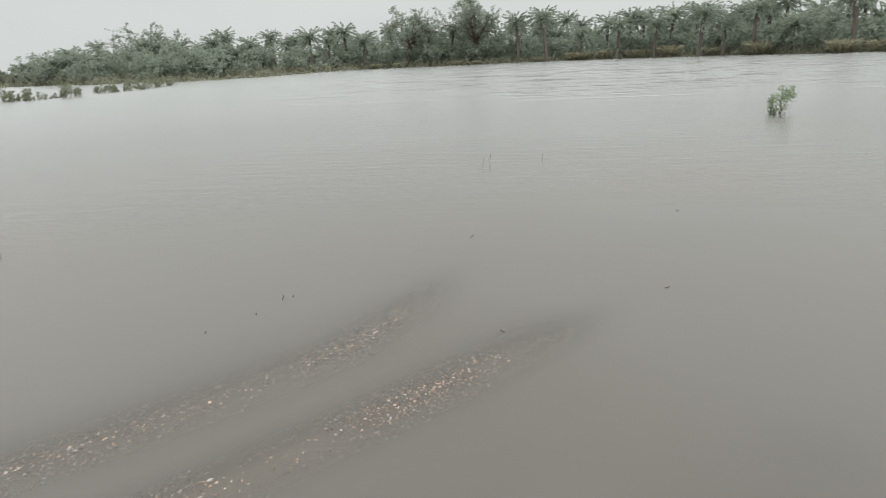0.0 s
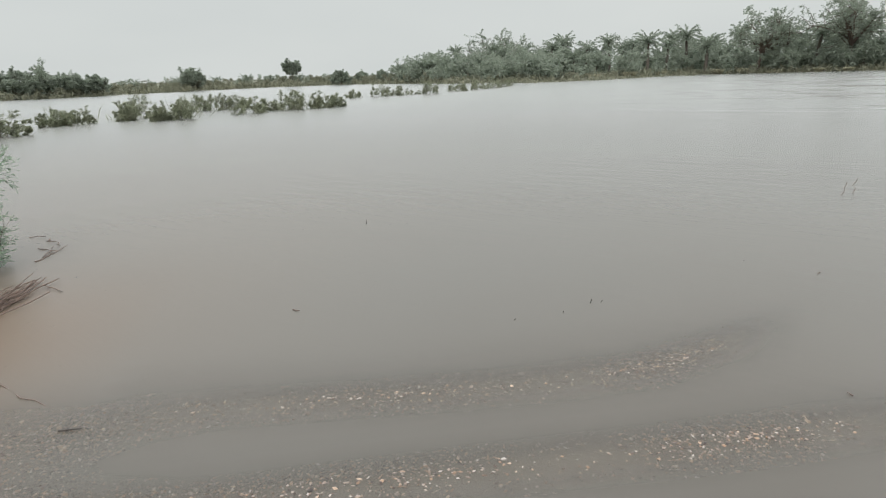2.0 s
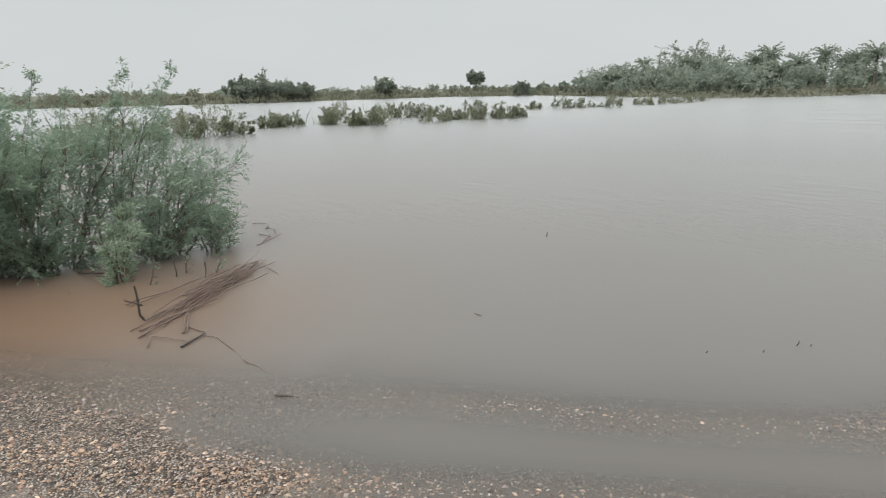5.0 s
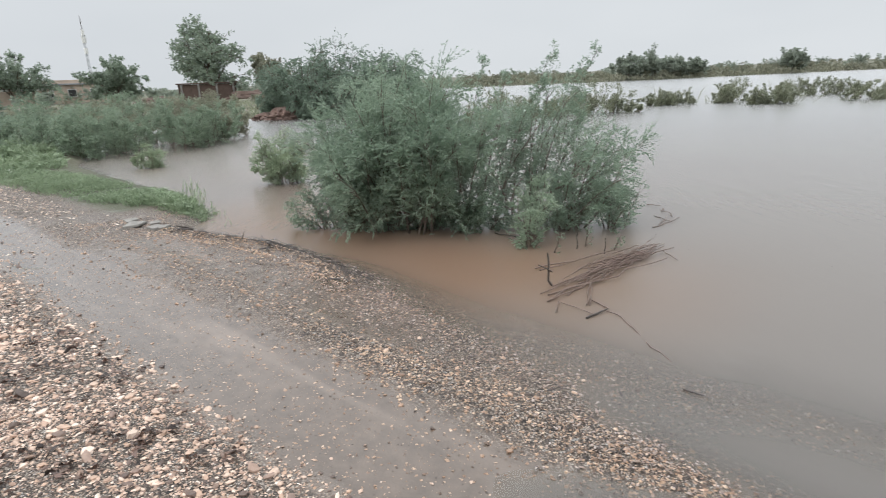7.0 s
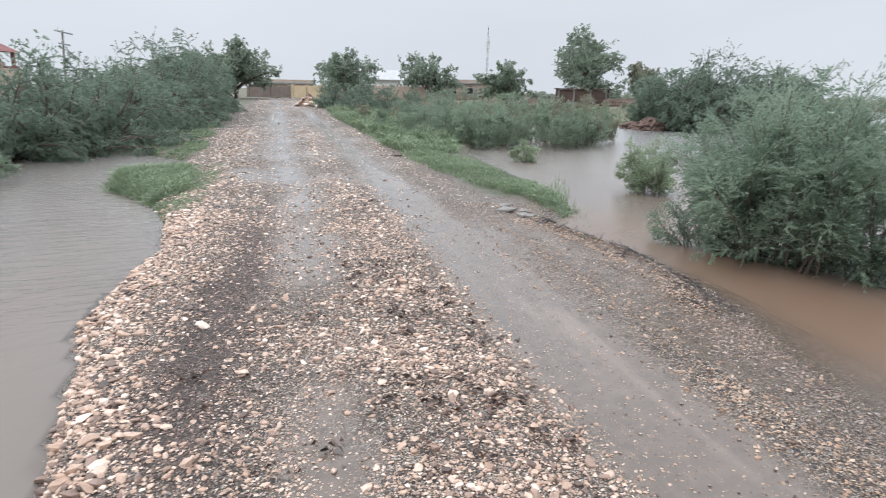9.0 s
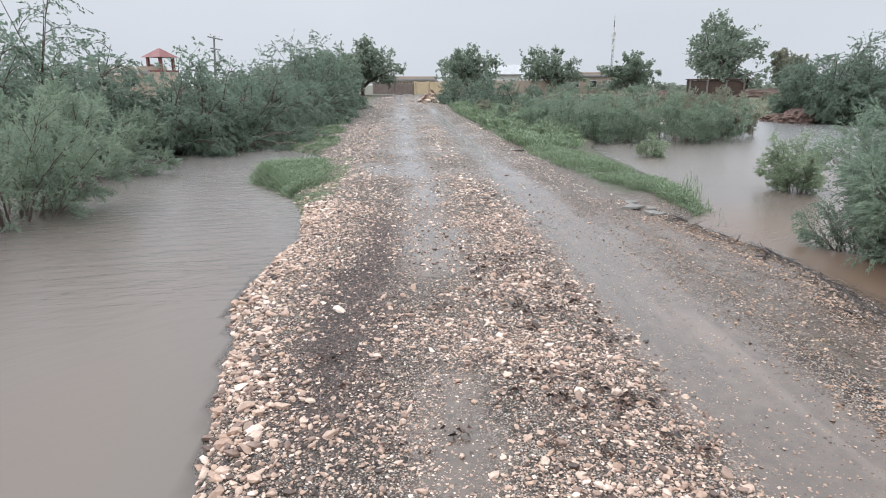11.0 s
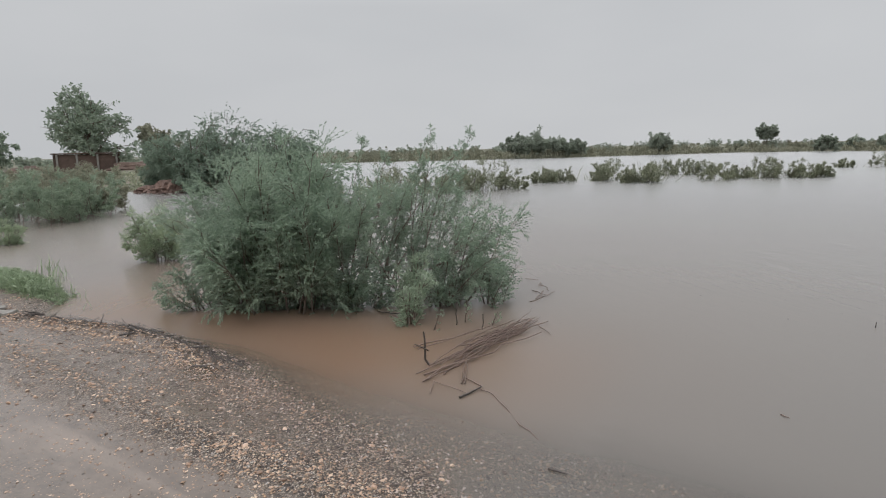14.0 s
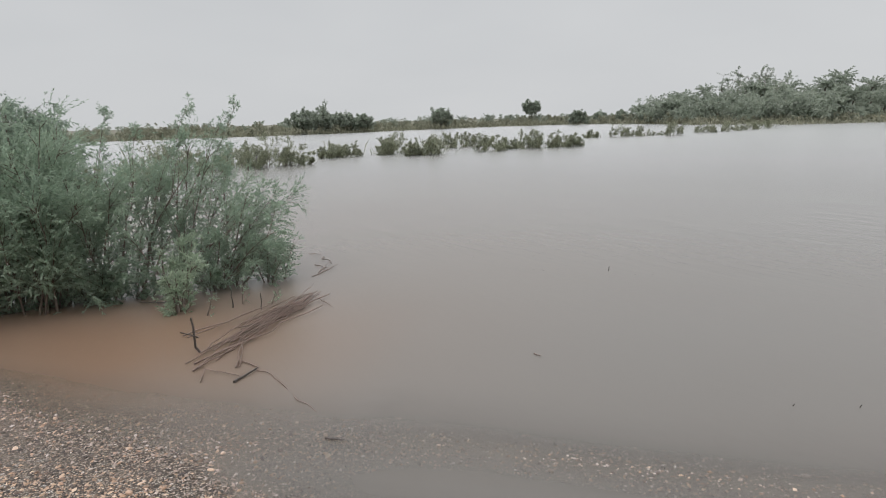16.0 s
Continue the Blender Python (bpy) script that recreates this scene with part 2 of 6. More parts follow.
def water_material():
    """Silty flood water: the deeper, the more its silt hides the bed."""
    m, ns, ls = material("flood_water")
    out, co, dep = ns.new("ShaderNodeOutputMaterial"), ns.new("ShaderNodeTexCoord"), ns.new("ShaderNodeAttribute")
    dep.attribute_name = "silt"
    chop = ns.new("ShaderNodeAttribute")
    chop.attribute_name = "chop"
    big, mp = node(ns, "TexNoise", Scale=0.11, Detail=4.0), node(ns, "Mapping", Rotation=(0, 0, radians(8)), Scale=(0.22, 1.0, 1.0))
    rip, rip2 = node(ns, "TexNoise", Scale=5.0, Detail=4.0, Roughness=0.55), node(ns, "TexNoise", Scale=0.5, Detail=2.0)
    pit = ns.new("ShaderNodeTexVoronoi")
    pit.inputs["Scale"].default_value = 4.0
    pits = ramp(ns, [(0.0, (0, 0, 0)), (0.035, (1, 1, 1)), (0.07, (0.5, 0.5, 0.5))])
    loam, plume = ns.new("ShaderNodeAttribute"), ns.new("ShaderNodeMixRGB")
    loam.attribute_name = "loam"
    plume.inputs[2].default_value = (0.172, 0.11, 0.074, 1)
    silt = ramp(ns, [(0.35, (0.136, 0.124, 0.113)), (0.65, (0.156, 0.145, 0.134))])
    body, clear, mx = node(ns, "BsdfDiffuse", Roughness=0.2), ns.new("ShaderNodeBsdfTransparent"), ns.new("ShaderNodeMixShader")
    gloss, top, fr = node(ns, "BsdfGlossy", Roughness=0.27), ns.new("ShaderNodeMixShader"), ns.new("ShaderNodeLayerWeight")
    clear.inputs[0].default_value = (0.95, 0.94, 0.92, 1)
    b1, b2, b3 = node(ns, "Bump", Strength=0.2, Distance=0.03), node(ns, "Bump", Strength=0.2, Distance=0.35), node(ns, "Bump", Strength=0.12, Distance=0.012)
    for v in (big, pit):
        ls.new(co.outputs["Object"], v.inputs["Vector"])
    ls.new(co.outputs["Object"], mp.inputs[0])
    ls.new(mp.outputs[0], rip.inputs["Vector"])
    ls.new(mp.outputs[0], rip2.inputs["Vector"])
    ls.new(big.outputs[0], silt.inputs[0])
    ls.new(loam.outputs["Fac"], plume.inputs[0])
    ls.new(silt.outputs[0], plume.inputs[1])
    stirred, pale = ns.new("ShaderNodeAttribute"), ns.new("ShaderNodeMixRGB")
    stirred.attribute_name = "stirred"
    pale.inputs[2].default_value = (0.235, 0.19, 0.155, 1)
    ls.new(stirred.outputs["Fac"], pale.inputs[0])
    ls.new(plume.outputs[0], pale.inputs[1])
    ls.new(pale.outputs[0], body.inputs[0])
    ls.new(pit.outputs["Distance"], pits.inputs[0])
    swell = ramp(ns, [(0.52, (0, 0, 0)), (0.57, (1, 1, 1))])
    ls.new(rip2.outputs[0], swell.inputs[0])
    ls.new(swell.outputs[0], b2.inputs["Height"])
    cs = ns.new("ShaderNodeMath")
    cs.operation, cs.inputs[1].default_value = "MULTIPLY", 1.3
    ls.new(chop.outputs["Fac"], cs.inputs[0])
    ls.new(cs.outputs[0], b2.inputs["Strength"])
    ls.new(b2.outputs[0], b1.inputs["Normal"])
    ls.new(rip.outputs[0], b1.inputs["Height"])
    ls.new(b1.outputs[0], b3.inputs["Normal"])
    ls.new(pits.outputs[0], b3.inputs["Height"])
    # ripples that run in from the open flood beside the road
    ruffle, across, rip3, b4 = ns.new("ShaderNodeAttribute"), node(ns, "Mapping", Rotation=(0, 0, radians(143)), Scale=(0.55, 0.13, 1.0)), node(ns, "TexNoise", Scale=1.0, Detail=4.0, Distortion=0.5), node(ns, "Bump", Distance=0.04)
    ruffle.attribute_name, across.vector_type = "ruffle", "TEXTURE"
    ls.new(co.outputs["Object"], across.inputs[0])
    ls.new(across.outputs[0], rip3.inputs["Vector"])
    ls.new(rip3.outputs[0], b4.inputs["Height"])
    ls.new(ruffle.outputs["Fac"], b4.inputs["Strength"])
    ls.new(b3.outputs[0], b4.inputs["Normal"])
    for s in (gloss, fr):
        ls.new(b4.outputs[0], s.inputs["Normal"])
    ls.new(dep.outputs["Fac"], mx.inputs[0])
    ls.new(clear.outputs[0], mx.inputs[1])
    ls.new(body.outputs[0], mx.inputs[2])
    steep, sheen = ns.new("ShaderNodeMath"), ns.new("ShaderNodeMath")
    steep.operation, steep.inputs[1].default_value = "POWER", 5.0
    sheen.operation, sheen.inputs[1].default_value, sheen.inputs[2].default_value = "MULTIPLY_ADD", 0.98, 0.021
    ls.new(fr.outputs["Facing"], steep.inputs[0])
    ls.new(steep.outputs[0], sheen.inputs[0])
    ls.new(sheen.outputs[0], top.inputs[0])
    ls.new(mx.outputs[0], top.inputs[1])
    ls.new(gloss.outputs[0], top.inputs[2])
    ls.new(top.outputs[0], out.inputs[0])
    return m


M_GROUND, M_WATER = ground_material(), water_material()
M_SOOT_STONE = rough_material("sooty_stone", (0.042, 0.028, 0.024), (0.22, 0.15, 0.125), 30, 0.4, 0.3, island=True)
M_STONE, M_STONE_ONE, M_STONE_WET = stone_material("stones"), stone_material("stone", True), stone_material("soaked_stones", wet=(0.86, 0.685, 0.565), rough=0.3)
M_STONE_DROWNED = stone_material("drowned_stones", wet=(0.74, 0.69, 0.69), rough=0.35)
M_STONE_FAR = stone_material("washed_stones", wet=(1.18, 1.05, 0.95), rough=0.4)
M_STONE_TAN = stone_material("tan_stones", wet=(0.9, 0.735, 0.59))
M_TAMARISK = leaf_material("tamarisk_leaf", (0.19, 0.265, 0.203), (0.4, 0.478, 0.36), (0.48, 0.46, 0.32), clear=0.66)
M_TAMARISK_GREY = leaf_material("grey_tamarisk_leaf", (0.178, 0.24, 0.18), (0.365, 0.435, 0.315), (0.47, 0.44, 0.29))
M_FRESH = leaf_material("fresh_leaf", (0.225, 0.29, 0.19), (0.44, 0.505, 0.345), (0.5, 0.43, 0.33))
M_FOOT = leaf_material("shrub_leaf", (0.21, 0.28, 0.2), (0.42, 0.49, 0.36), (0.49, 0.44, 0.32))
M_MESQUITE = leaf_material("mesquite_leaf", (0.148, 0.2, 0.155), (0.285, 0.355, 0.27), (0.34, 0.34, 0.22))
M_TREE = leaf_material("tree_leaf", (0.175, 0.225, 0.175), (0.325, 0.38, 0.285), (0.39, 0.33, 0.22))
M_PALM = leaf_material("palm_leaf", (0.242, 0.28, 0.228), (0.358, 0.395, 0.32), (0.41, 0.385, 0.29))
M_SCRUB = leaf_material("scrub_leaf", (0.178, 0.188, 0.14), (0.35, 0.342, 0.25), (0.5, 0.393, 0.28))
M_ISLE = leaf_material("drowned_shrub_leaf", (0.185, 0.215, 0.15), (0.37, 0.38, 0.265), (0.49, 0.4, 0.29))
M_REED = leaf_material("reed_leaf", (0.27, 0.27, 0.19), (0.43, 0.4, 0.29), (0.54, 0.45, 0.32))
M_GRASS = leaf_material("grass_blade", (0.152, 0.21, 0.118), (0.305, 0.375, 0.232), (0.33, 0.28, 0.16), clear=0.35)
M_BARK = rough_material("bark", (0.07, 0.052, 0.042), (0.17, 0.13, 0.1), 14, 0.85, 0.6)
M_PALM_TRUNK = rough_material("palm_trunk", (0.075, 0.065, 0.056), (0.17, 0.145, 0.12), 9, 0.9, 0.9, stretch=(1, 1, 3))
M_STICK = rough_material("wet_stick", (0.045, 0.028, 0.023), (0.21, 0.14, 0.11), 20, 0.45, 0.3, island=True)
M_CHAR = rough_material("soaked_dark_wood", (0.025, 0.02, 0.017), (0.08, 0.06, 0.05), 20, 0.4, 0.4)
M_LITTER = rough_material("sodden_leaves", (0.03, 0.02, 0.016), (0.13, 0.075, 0.055), 20, 0.35, 0.3, island=True)
M_OCHRE = rough_material("ochre_plaster", (0.42, 0.325, 0.2), (0.6, 0.48, 0.32), 1.2, 0.85, 0.25)
M_PINK = rough_material("pink_plaster", (0.42, 0.33, 0.27), (0.58, 0.47, 0.38), 1.0, 0.85, 0.25)
M_WHITE = rough_material("whitewash", (0.6, 0.59, 0.56), (0.8, 0.79, 0.76), 1.0, 0.8, 0.2)
M_BROWN = rough_material("brown_brick_wall", (0.06, 0.04, 0.033), (0.14, 0.095, 0.075), 1.6, 0.9, 0.5)
M_FENCE = rough_material("grey_brown_wall", (0.15, 0.115, 0.1), (0.25, 0.2, 0.175), 1.6, 0.9, 0.4)
M_ROOF = rough_material("grey_sheet_roof", (0.22, 0.225, 0.23), (0.38, 0.385, 0.39), 1.5, 0.5, 0.1)
M_PALE_ROOF = rough_material("pale_sheet_roof", (0.36, 0.36, 0.36), (0.52, 0.52, 0.52), 1.5, 0.5, 0.1)
M_RED = rough_material("red_painted_roof", (0.17, 0.058, 0.054), (0.27, 0.105, 0.096), 2.0, 0.6, 0.2)
M_STEEL = rough_material("galvanised_steel", (0.35, 0.36, 0.37), (0.5, 0.51, 0.52), 4.0, 0.5, 0.1, 0.6)
M_CONCRETE = rough_material("weathered_concrete", (0.14, 0.13, 0.115), (0.3, 0.285, 0.26), 6.0, 0.8, 0.4)
M_CLAY = rough_material("red_clay", (0.07, 0.05, 0.043), (0.185, 0.115, 0.09), 2.6, 0.9, 0.8)
M_DARKGLASS = rough_material("dark_opening", (0.02, 0.02, 0.02), (0.05, 0.05, 0.05), 3.0, 0.3, 0.0)


# ---- mesh tools ----
def mesh_of(name, verts, faces, mat, smooth=False):
    verts, faces = np.asarray(verts, np.float32), np.asarray(faces, np.int32)
    me = bpy.data.meshes.new(name)
    k = faces.shape[1]
    me.vertices.add(len(verts))
    me.vertices.foreach_set("co", verts.ravel())
    me.loops.add(faces.size)
    me.loops.foreach_set("vertex_index", faces.ravel())
    me.polygons.add(len(faces))
    me.polygons.foreach_set("loop_start", np.arange(0, faces.size, k, dtype=np.int32))
    me.polygons.foreach_set("use_smooth", np.full(len(faces), smooth))
    me.materials.append(mat)
    me.update(calc_edges=True)
    return me


def thing(name, label, category, at=(0, 0, 0), group="", kind=""):
    ob = new(name)
    ob.location = at
    ob.empty_display_size = 0.1
    return tagged(ob, label, category, group, kind)


def part(name, data, parent, label="", material=None):
    """Links a mesh (or a bmesh with its material) as one part under a thing or a part."""
    if material is not None:
        me = bpy.data.meshes.new(name)
        data.to_mesh(me)
        data.free()
        me.materials.append(material)
        data = me
    ob = new(name, data)
    ob.parent = parent
    return tagged(ob, label) if label else ob


def unit(v):
    return v / np.maximum(np.linalg.norm(v, axis=-1, keepdims=True), 1e-9)


def grow(base, way, length, steps, wander, droop, rng):
    """Many shoots at once: polylines (n, steps + 1, 3) that wander and sink."""
    pts, way = [base], unit(way)
    step = (length / steps)[:, None]
    for _ in range(steps):
        way = unit(way + wander * rng.normal(size=way.shape) + np.array([0, 0, -droop]))
        pts.append(pts[-1] + step * way)
    return np.stack(pts, 1)


def shoots(lines, count, low, high, angle, rng):
    """Side shoots: bases, ways and the place of each along its parent (0 to 1)."""
    n, k = lines.shape[:2]
    at = rng.uniform(low, high, (n, count))
    f = at * (k - 1)
    i = np.minimum(f.astype(int), k - 2)
    row = np.arange(n)[:, None]
    a, b = lines[row, i], lines[row, i + 1]
    base = a + (b - a) * (f - i)[..., None]
    along = unit(b - a)
    side = unit(np.cross(along, rng.normal(size=along.shape)))
    ang = np.radians(rng.normal(angle, angle * 0.25, at.shape))[..., None]
    return base.reshape(-1, 3), (along * np.cos(ang) + side * np.sin(ang)).reshape(-1, 3), at.ravel()


def tubes(lines, r0, r1, sides=5):
    """Tapered tubes round polylines: vertices and quads."""
    n, k = lines.shape[:2]
    along = unit(np.gradient(lines, axis=1))
    up = np.where(np.abs(along[..., 2:]) > 0.9, np.array([1.0, 0, 0]), np.array([0, 0, 1.0]))
    u = unit(np.cross(along, up))
    v = np.cross(along, u)
    t = np.linspace(0, 1, k)[None, :, None, None]
    r = np.asarray(r0).reshape(-1, 1, 1, 1) * (1 - t) + np.asarray(r1).reshape(-1, 1, 1, 1) * t
    a = np.linspace(0, 2 * np.pi, sides, endpoint=False)[None, None, :, None]
    verts = lines[:, :, None] + r * (np.cos(a) * u[:, :, None] + np.sin(a) * v[:, :, None])
    i, j, s = np.meshgrid(np.arange(n), np.arange(k - 1), np.arange(sides), indexing="ij")
    here = (i * k + j) * sides
    faces = np.stack([here + s, here + (s + 1) % sides, here + sides + (s + 1) % sides, here + sides + s], -1)
    return verts.reshape(-1, 3), faces.reshape(-1, 4)


def blades(base, way, length, width, rng, bend=0.15):
    """Slender leaves: one kinked four-cornered blade each."""
    n = len(base)
    way = unit(way)
    side = unit(np.cross(way, rng.normal(size=way.shape)))
    length, width = np.broadcast_to(length, (n,))[:, None], np.broadcast_to(width, (n,))[:, None]
    mid = base + way * length * 0.5 + np.cross(side, way) * length * bend * 0.5
    tip = base + way * length + np.array([0, 0, -1]) * length * bend
    verts = np.stack([base, mid + side * width / 2, tip, mid - side * width / 2], 1)
    return verts.reshape(-1, 3), np.arange(4 * n).reshape(n, 4)


def joined(pieces):
    verts, faces, n = [], [], 0
    for v, f in pieces:
        verts.append(v)
        faces.append(f + n)
        n += len(v)
    return np.concatenate(verts), np.concatenate(faces)


def woody(seed, bases, ways, lengths, r0=0.02, steps=7, wander=0.1, droop=0.02, m1=12, len1=0.45, ang1=38, low1=0.25, droop1=0.03,
          m2=8, len2=0.16, ang2=42, droop2=0.02, leaves=10, leaf=0.05, wide=0.01, leaf_ang=40, tip=0.75, twiggy=False):
    """Stems, branches, twigs and leaves: returns the wood, stem by stem, and the foliage as (vertices, quads)."""
    rng = np.random.default_rng(seed)
    bases, ways, lengths = np.asarray(bases, float), np.asarray(ways, float), np.asarray(lengths, float)
    stem = grow(bases, ways, lengths, steps, wander, droop, rng)
    b1, w1, t1 = shoots(stem, m1, low1, 1.0, ang1, rng)
    l1 = np.repeat(lengths, m1) * len1 * (1.15 - tip * t1) * rng.uniform(0.6, 1.25, len(b1))
    branch = grow(b1, w1 + np.array([0, 0, 0.15]), l1, 4, wander, droop1, rng)
    b2, w2, t2 = shoots(branch, m2, 0.15, 1.0, ang2, rng)
    l2 = np.repeat(lengths, m1 * m2) * len2 * (1.1 - 0.6 * t2) * rng.uniform(0.6, 1.3, len(b2))
    twig = grow(b2, w2, l2, 2, wander * 1.2, droop2, rng)
    wood = []
    for i in range(len(stem)):
        some, few = branch[i * m1:(i + 1) * m1], twig[i * m1 * m2:(i + 1) * m1 * m2]
        piece = [tubes(stem[i:i + 1], [r0 * rng.uniform(0.7, 1.2)], [r0 * 0.18], 5), tubes(some, np.full(len(some), r0 * 0.32), np.full(len(some), r0 * 0.1), 3)]
        if twiggy:
            piece.append(tubes(few, np.full(len(few), r0 * 0.12), np.full(len(few), r0 * 0.05), 3))
        verts, faces = joined(piece)
        # the crotch that ties each branch to its stem, and each twig to its branch
        ring, first = np.round(t1[i * m1:(i + 1) * m1] * steps).astype(int) * 5, 5 * (steps + 1) + 15 * np.arange(m1)
        faces = np.concatenate([faces, np.stack([ring, first, first + 1, first + 2], 1)])
        if twiggy:
            ring = np.repeat(first, m2) + np.round(t2[i * m1 * m2:(i + 1) * m1 * m2] * 4).astype(int) * 3
            own = 5 * (steps + 1) + 15 * m1 + 9 * np.arange(m1 * m2)
            faces = np.concatenate([faces, np.stack([ring, own, own + 1, own + 2], 1)])
        wood.append((verts, faces))
    b3, w3, _ = shoots(twig, leaves, 0.05, 1.0, leaf_ang, rng)
    keep = b3[:, 2] > -0.05
    b3, w3 = b3[keep], w3[keep]
    foliage = blades(b3, w3, leaf * rng.uniform(0.6, 1.3, len(b3)), wide * rng.uniform(0.7, 1.3, len(b3)), rng)
    return wood, foliage


def fan(seed, count, rx, ry, spread, length, lean=(0, 0), turn=0.0, least=0.4):
    """Bases on an ellipse, and ways that fan out from its middle."""
    rng = np.random.default_rng(seed)
    r, a = np.sqrt(rng.uniform(0, 1, count)), rng.uniform(0, 2 * np.pi, count)
    x, y = rx * r * np.cos(a), ry * r * np.sin(a)
    c, s = math.cos(turn), math.sin(turn)
    base = np.stack([c * x - s * y, s * x + c * y, np.full(count, -0.12)], 1)
    out = np.stack([np.cos(a + turn) * r, np.sin(a + turn) * r, np.zeros(count)], 1)
    way = unit(out * spread + np.array([*lean, 1.0]) + 0.18 * rng.normal(size=(count, 3)) * [1, 1, 0])
    return base, way, length * rng.uniform(least, 1.1, count) * (1.05 - 0.25 * r)


def dome(seed, count, rx, ry, tall, foot=0.35, rim=0.5, lean=(0, 0)):
    """Stems whose tips fill a rounded crown: bases, ways and lengths."""
    rng = np.random.default_rng(seed)
    r, a = np.sqrt(rng.uniform(0, 1, count)), rng.uniform(0, 2 * np.pi, count)
    tip = np.stack([rx * r * np.cos(a), ry * r * np.sin(a), tall * (rim + (1 - rim) * (1 - r * r)) * rng.uniform(0.75, 1.0, count)], 1)
    base = tip * [foot, foot, 0] + [0, 0, -0.12]
    tip[:, :2] += np.array(lean) * tip[:, 2:]
    return base, tip - base, np.linalg.norm(tip - base, axis=1)


def plant(name, label, category, at, grown, leaf_mat, wood_mat=None, parts=("stem", "foliage"), group="", turn=0.0):
    ob = thing(name, label, category, at, group)
    ob.rotation_euler[2] = turn
    wood, foliage = grown
    for piece in wood:
        part(parts[0], mesh_of(parts[0], *piece, wood_mat or M_BARK, True), ob)
    part(parts[1], mesh_of(parts[1], *foliage, leaf_mat), ob)
    return ob


def box(bm, size, at, turn=0.0, bevel=0.0):
    got = bmesh.ops.create_cube(bm, size=1.0, matrix=Matrix.Translation(at) @ Matrix.Rotation(turn, 4, "Z") @ Matrix.Diagonal((*size, 1)))
    if bevel:
        edges = list({e for v in got["verts"] for e in v.link_edges})
        bmesh.ops.bevel(bm, geom=edges, offset=bevel, segments=2, profile=0.7, affect="EDGES")
    return bm


# ---- the lie of the land ----
# The road runs along s; u is the distance to its right-hand side.
ALONG, ACROSS = np.array([-0.70, -0.714]), np.array([-0.714, 0.70])
AZ = [0, 30, 45, 55, 66, 74, 82, 93, 106, 112, 118, 126, 134, 142, 150, 158, 166, 174, 180, 185, 190, 198, 206, 214, 222, 230, 238, 244, 252, 262, 280, 320, 360]
SHORE = [70, 70, 74, 76, 79, 90, 96, 100, 103, 88, 84, 96, 122, 124, 110, 99, 97, 99, 100, 46, 33, 34, 30, 27, 24, 20, 17, 17.5, 15, 14, 20, 45, 70]


def smooth01(v):
    v = np.clip(v, 0, 1)
    return v * v * (3 - 2 * v)


def soft_noise(x, y, seed):
    """Sum of slanted waves: a cheap unevenness for whole arrays."""
    rng = np.random.default_rng(seed)
    out = np.zeros_like(x)
    for _ in range(7):
        a, f, p = rng.uniform(0, 6.28), rng.uniform(0.5, 2.2), rng.uniform(0, 6.28)
        out += np.sin((x * math.cos(a) + y * math.sin(a)) * f + p)
    return out / 7


def road_su(x, y):
    return x * ALONG[0] + y * ALONG[1], x * ACROSS[0] + y * ACROSS[1]


def bump_at(u, centre, width):
    return np.exp(-((u - centre) / width) ** 2)


def left_edge(s):
    return np.interp(s, [-10, 0, 2, 3, 4.2, 5, 6, 7, 8, 9, 10, 11, 11.6, 12.2, 13.2, 15, 17, 22, 60], [-0.3, -0.45, -0.5, -0.62, -0.86, -1.0, -1.0, -0.86, -0.96, -1.2, -1.5, -2.1, -2.3, -2.1, -1.6, -1.6, -2.9, -4.5, -12])


def left_track(s):
    return np.interp(s, [1, 2.5, 3.6, 4.5, 6, 9, 14, 27], [0.48, 0.48, 0.5, 0.5, 0.55, 0.62, 0.4, 0.36])


def left_width(s):
    return np.interp(s, [1, 3, 3.9, 4.6, 5.6, 14, 27], [0.26, 0.31, 0.3, 0.3, 0.42, 0.46, 0.7])


def inner_bar(s):
    """Where the two gravel bars lie that the flood just covers."""
    return np.interp(s, [-2.4, -1.3, 0.3, 1.5], [2.66, 2.67, 2.72, 2.7])


def outer_bar(s):
    return np.interp(s, [-3.2, -2.6, -2.0, -1.4, -0.8, 0.0, 0.8, 2.4], [4.2, 3.85, 3.55, 3.37, 3.34, 3.39, 3.46, 3.42])


def right_edge(s):
    return np.interp(s, [-10, 0, 2, 4, 5.5, 6.3, 7, 7.5, 8.3, 10, 13, 16, 20, 30, 60], [3.5, 3.62, 3.55, 3.6, 3.77, 3.78, 3.55, 3.4, 4.0, 4.4, 4.6, 4.8, 6.5, 11, 25])


def sooty(s, u):
    """The black patch on the left shoulder."""
    return bump_at(u, np.interp(s, [3.5, 4.3, 5.1, 6.1, 8.5], [-0.17, -0.11, -0.08, 0.04, 0.0]), np.interp(s, [3.5, 4.3, 5, 6.1], [0.24, 0.3, 0.28, 0.2])) * np.interp(s, [2.7, 3.4, 5.8, 7.0, 8.6], [0, 1, 1, 0.7, 0])


def strip(s, u):
    """The flat wet strip between the wheel track and the flood."""
    return smooth01((u - 2.2) / 0.25) * smooth01((right_edge(s) + 0.1 - u) / 0.25)


def tan_bar(s, u):
    """The low bar of buff gravel that narrows along the strip."""
    return bump_at(u, np.interp(s, [1.0, 2.2, 3.4, 5.0], [2.6, 2.62, 2.58, 2.75]), np.interp(s, [1.2, 2.4, 3.6, 5.5], [0.2, 0.22, 0.11, 0.07])) * np.interp(s, [0.6, 1.4, 3.2, 4.0, 7.5], [0, 1, 1, 0.35, 0.2])


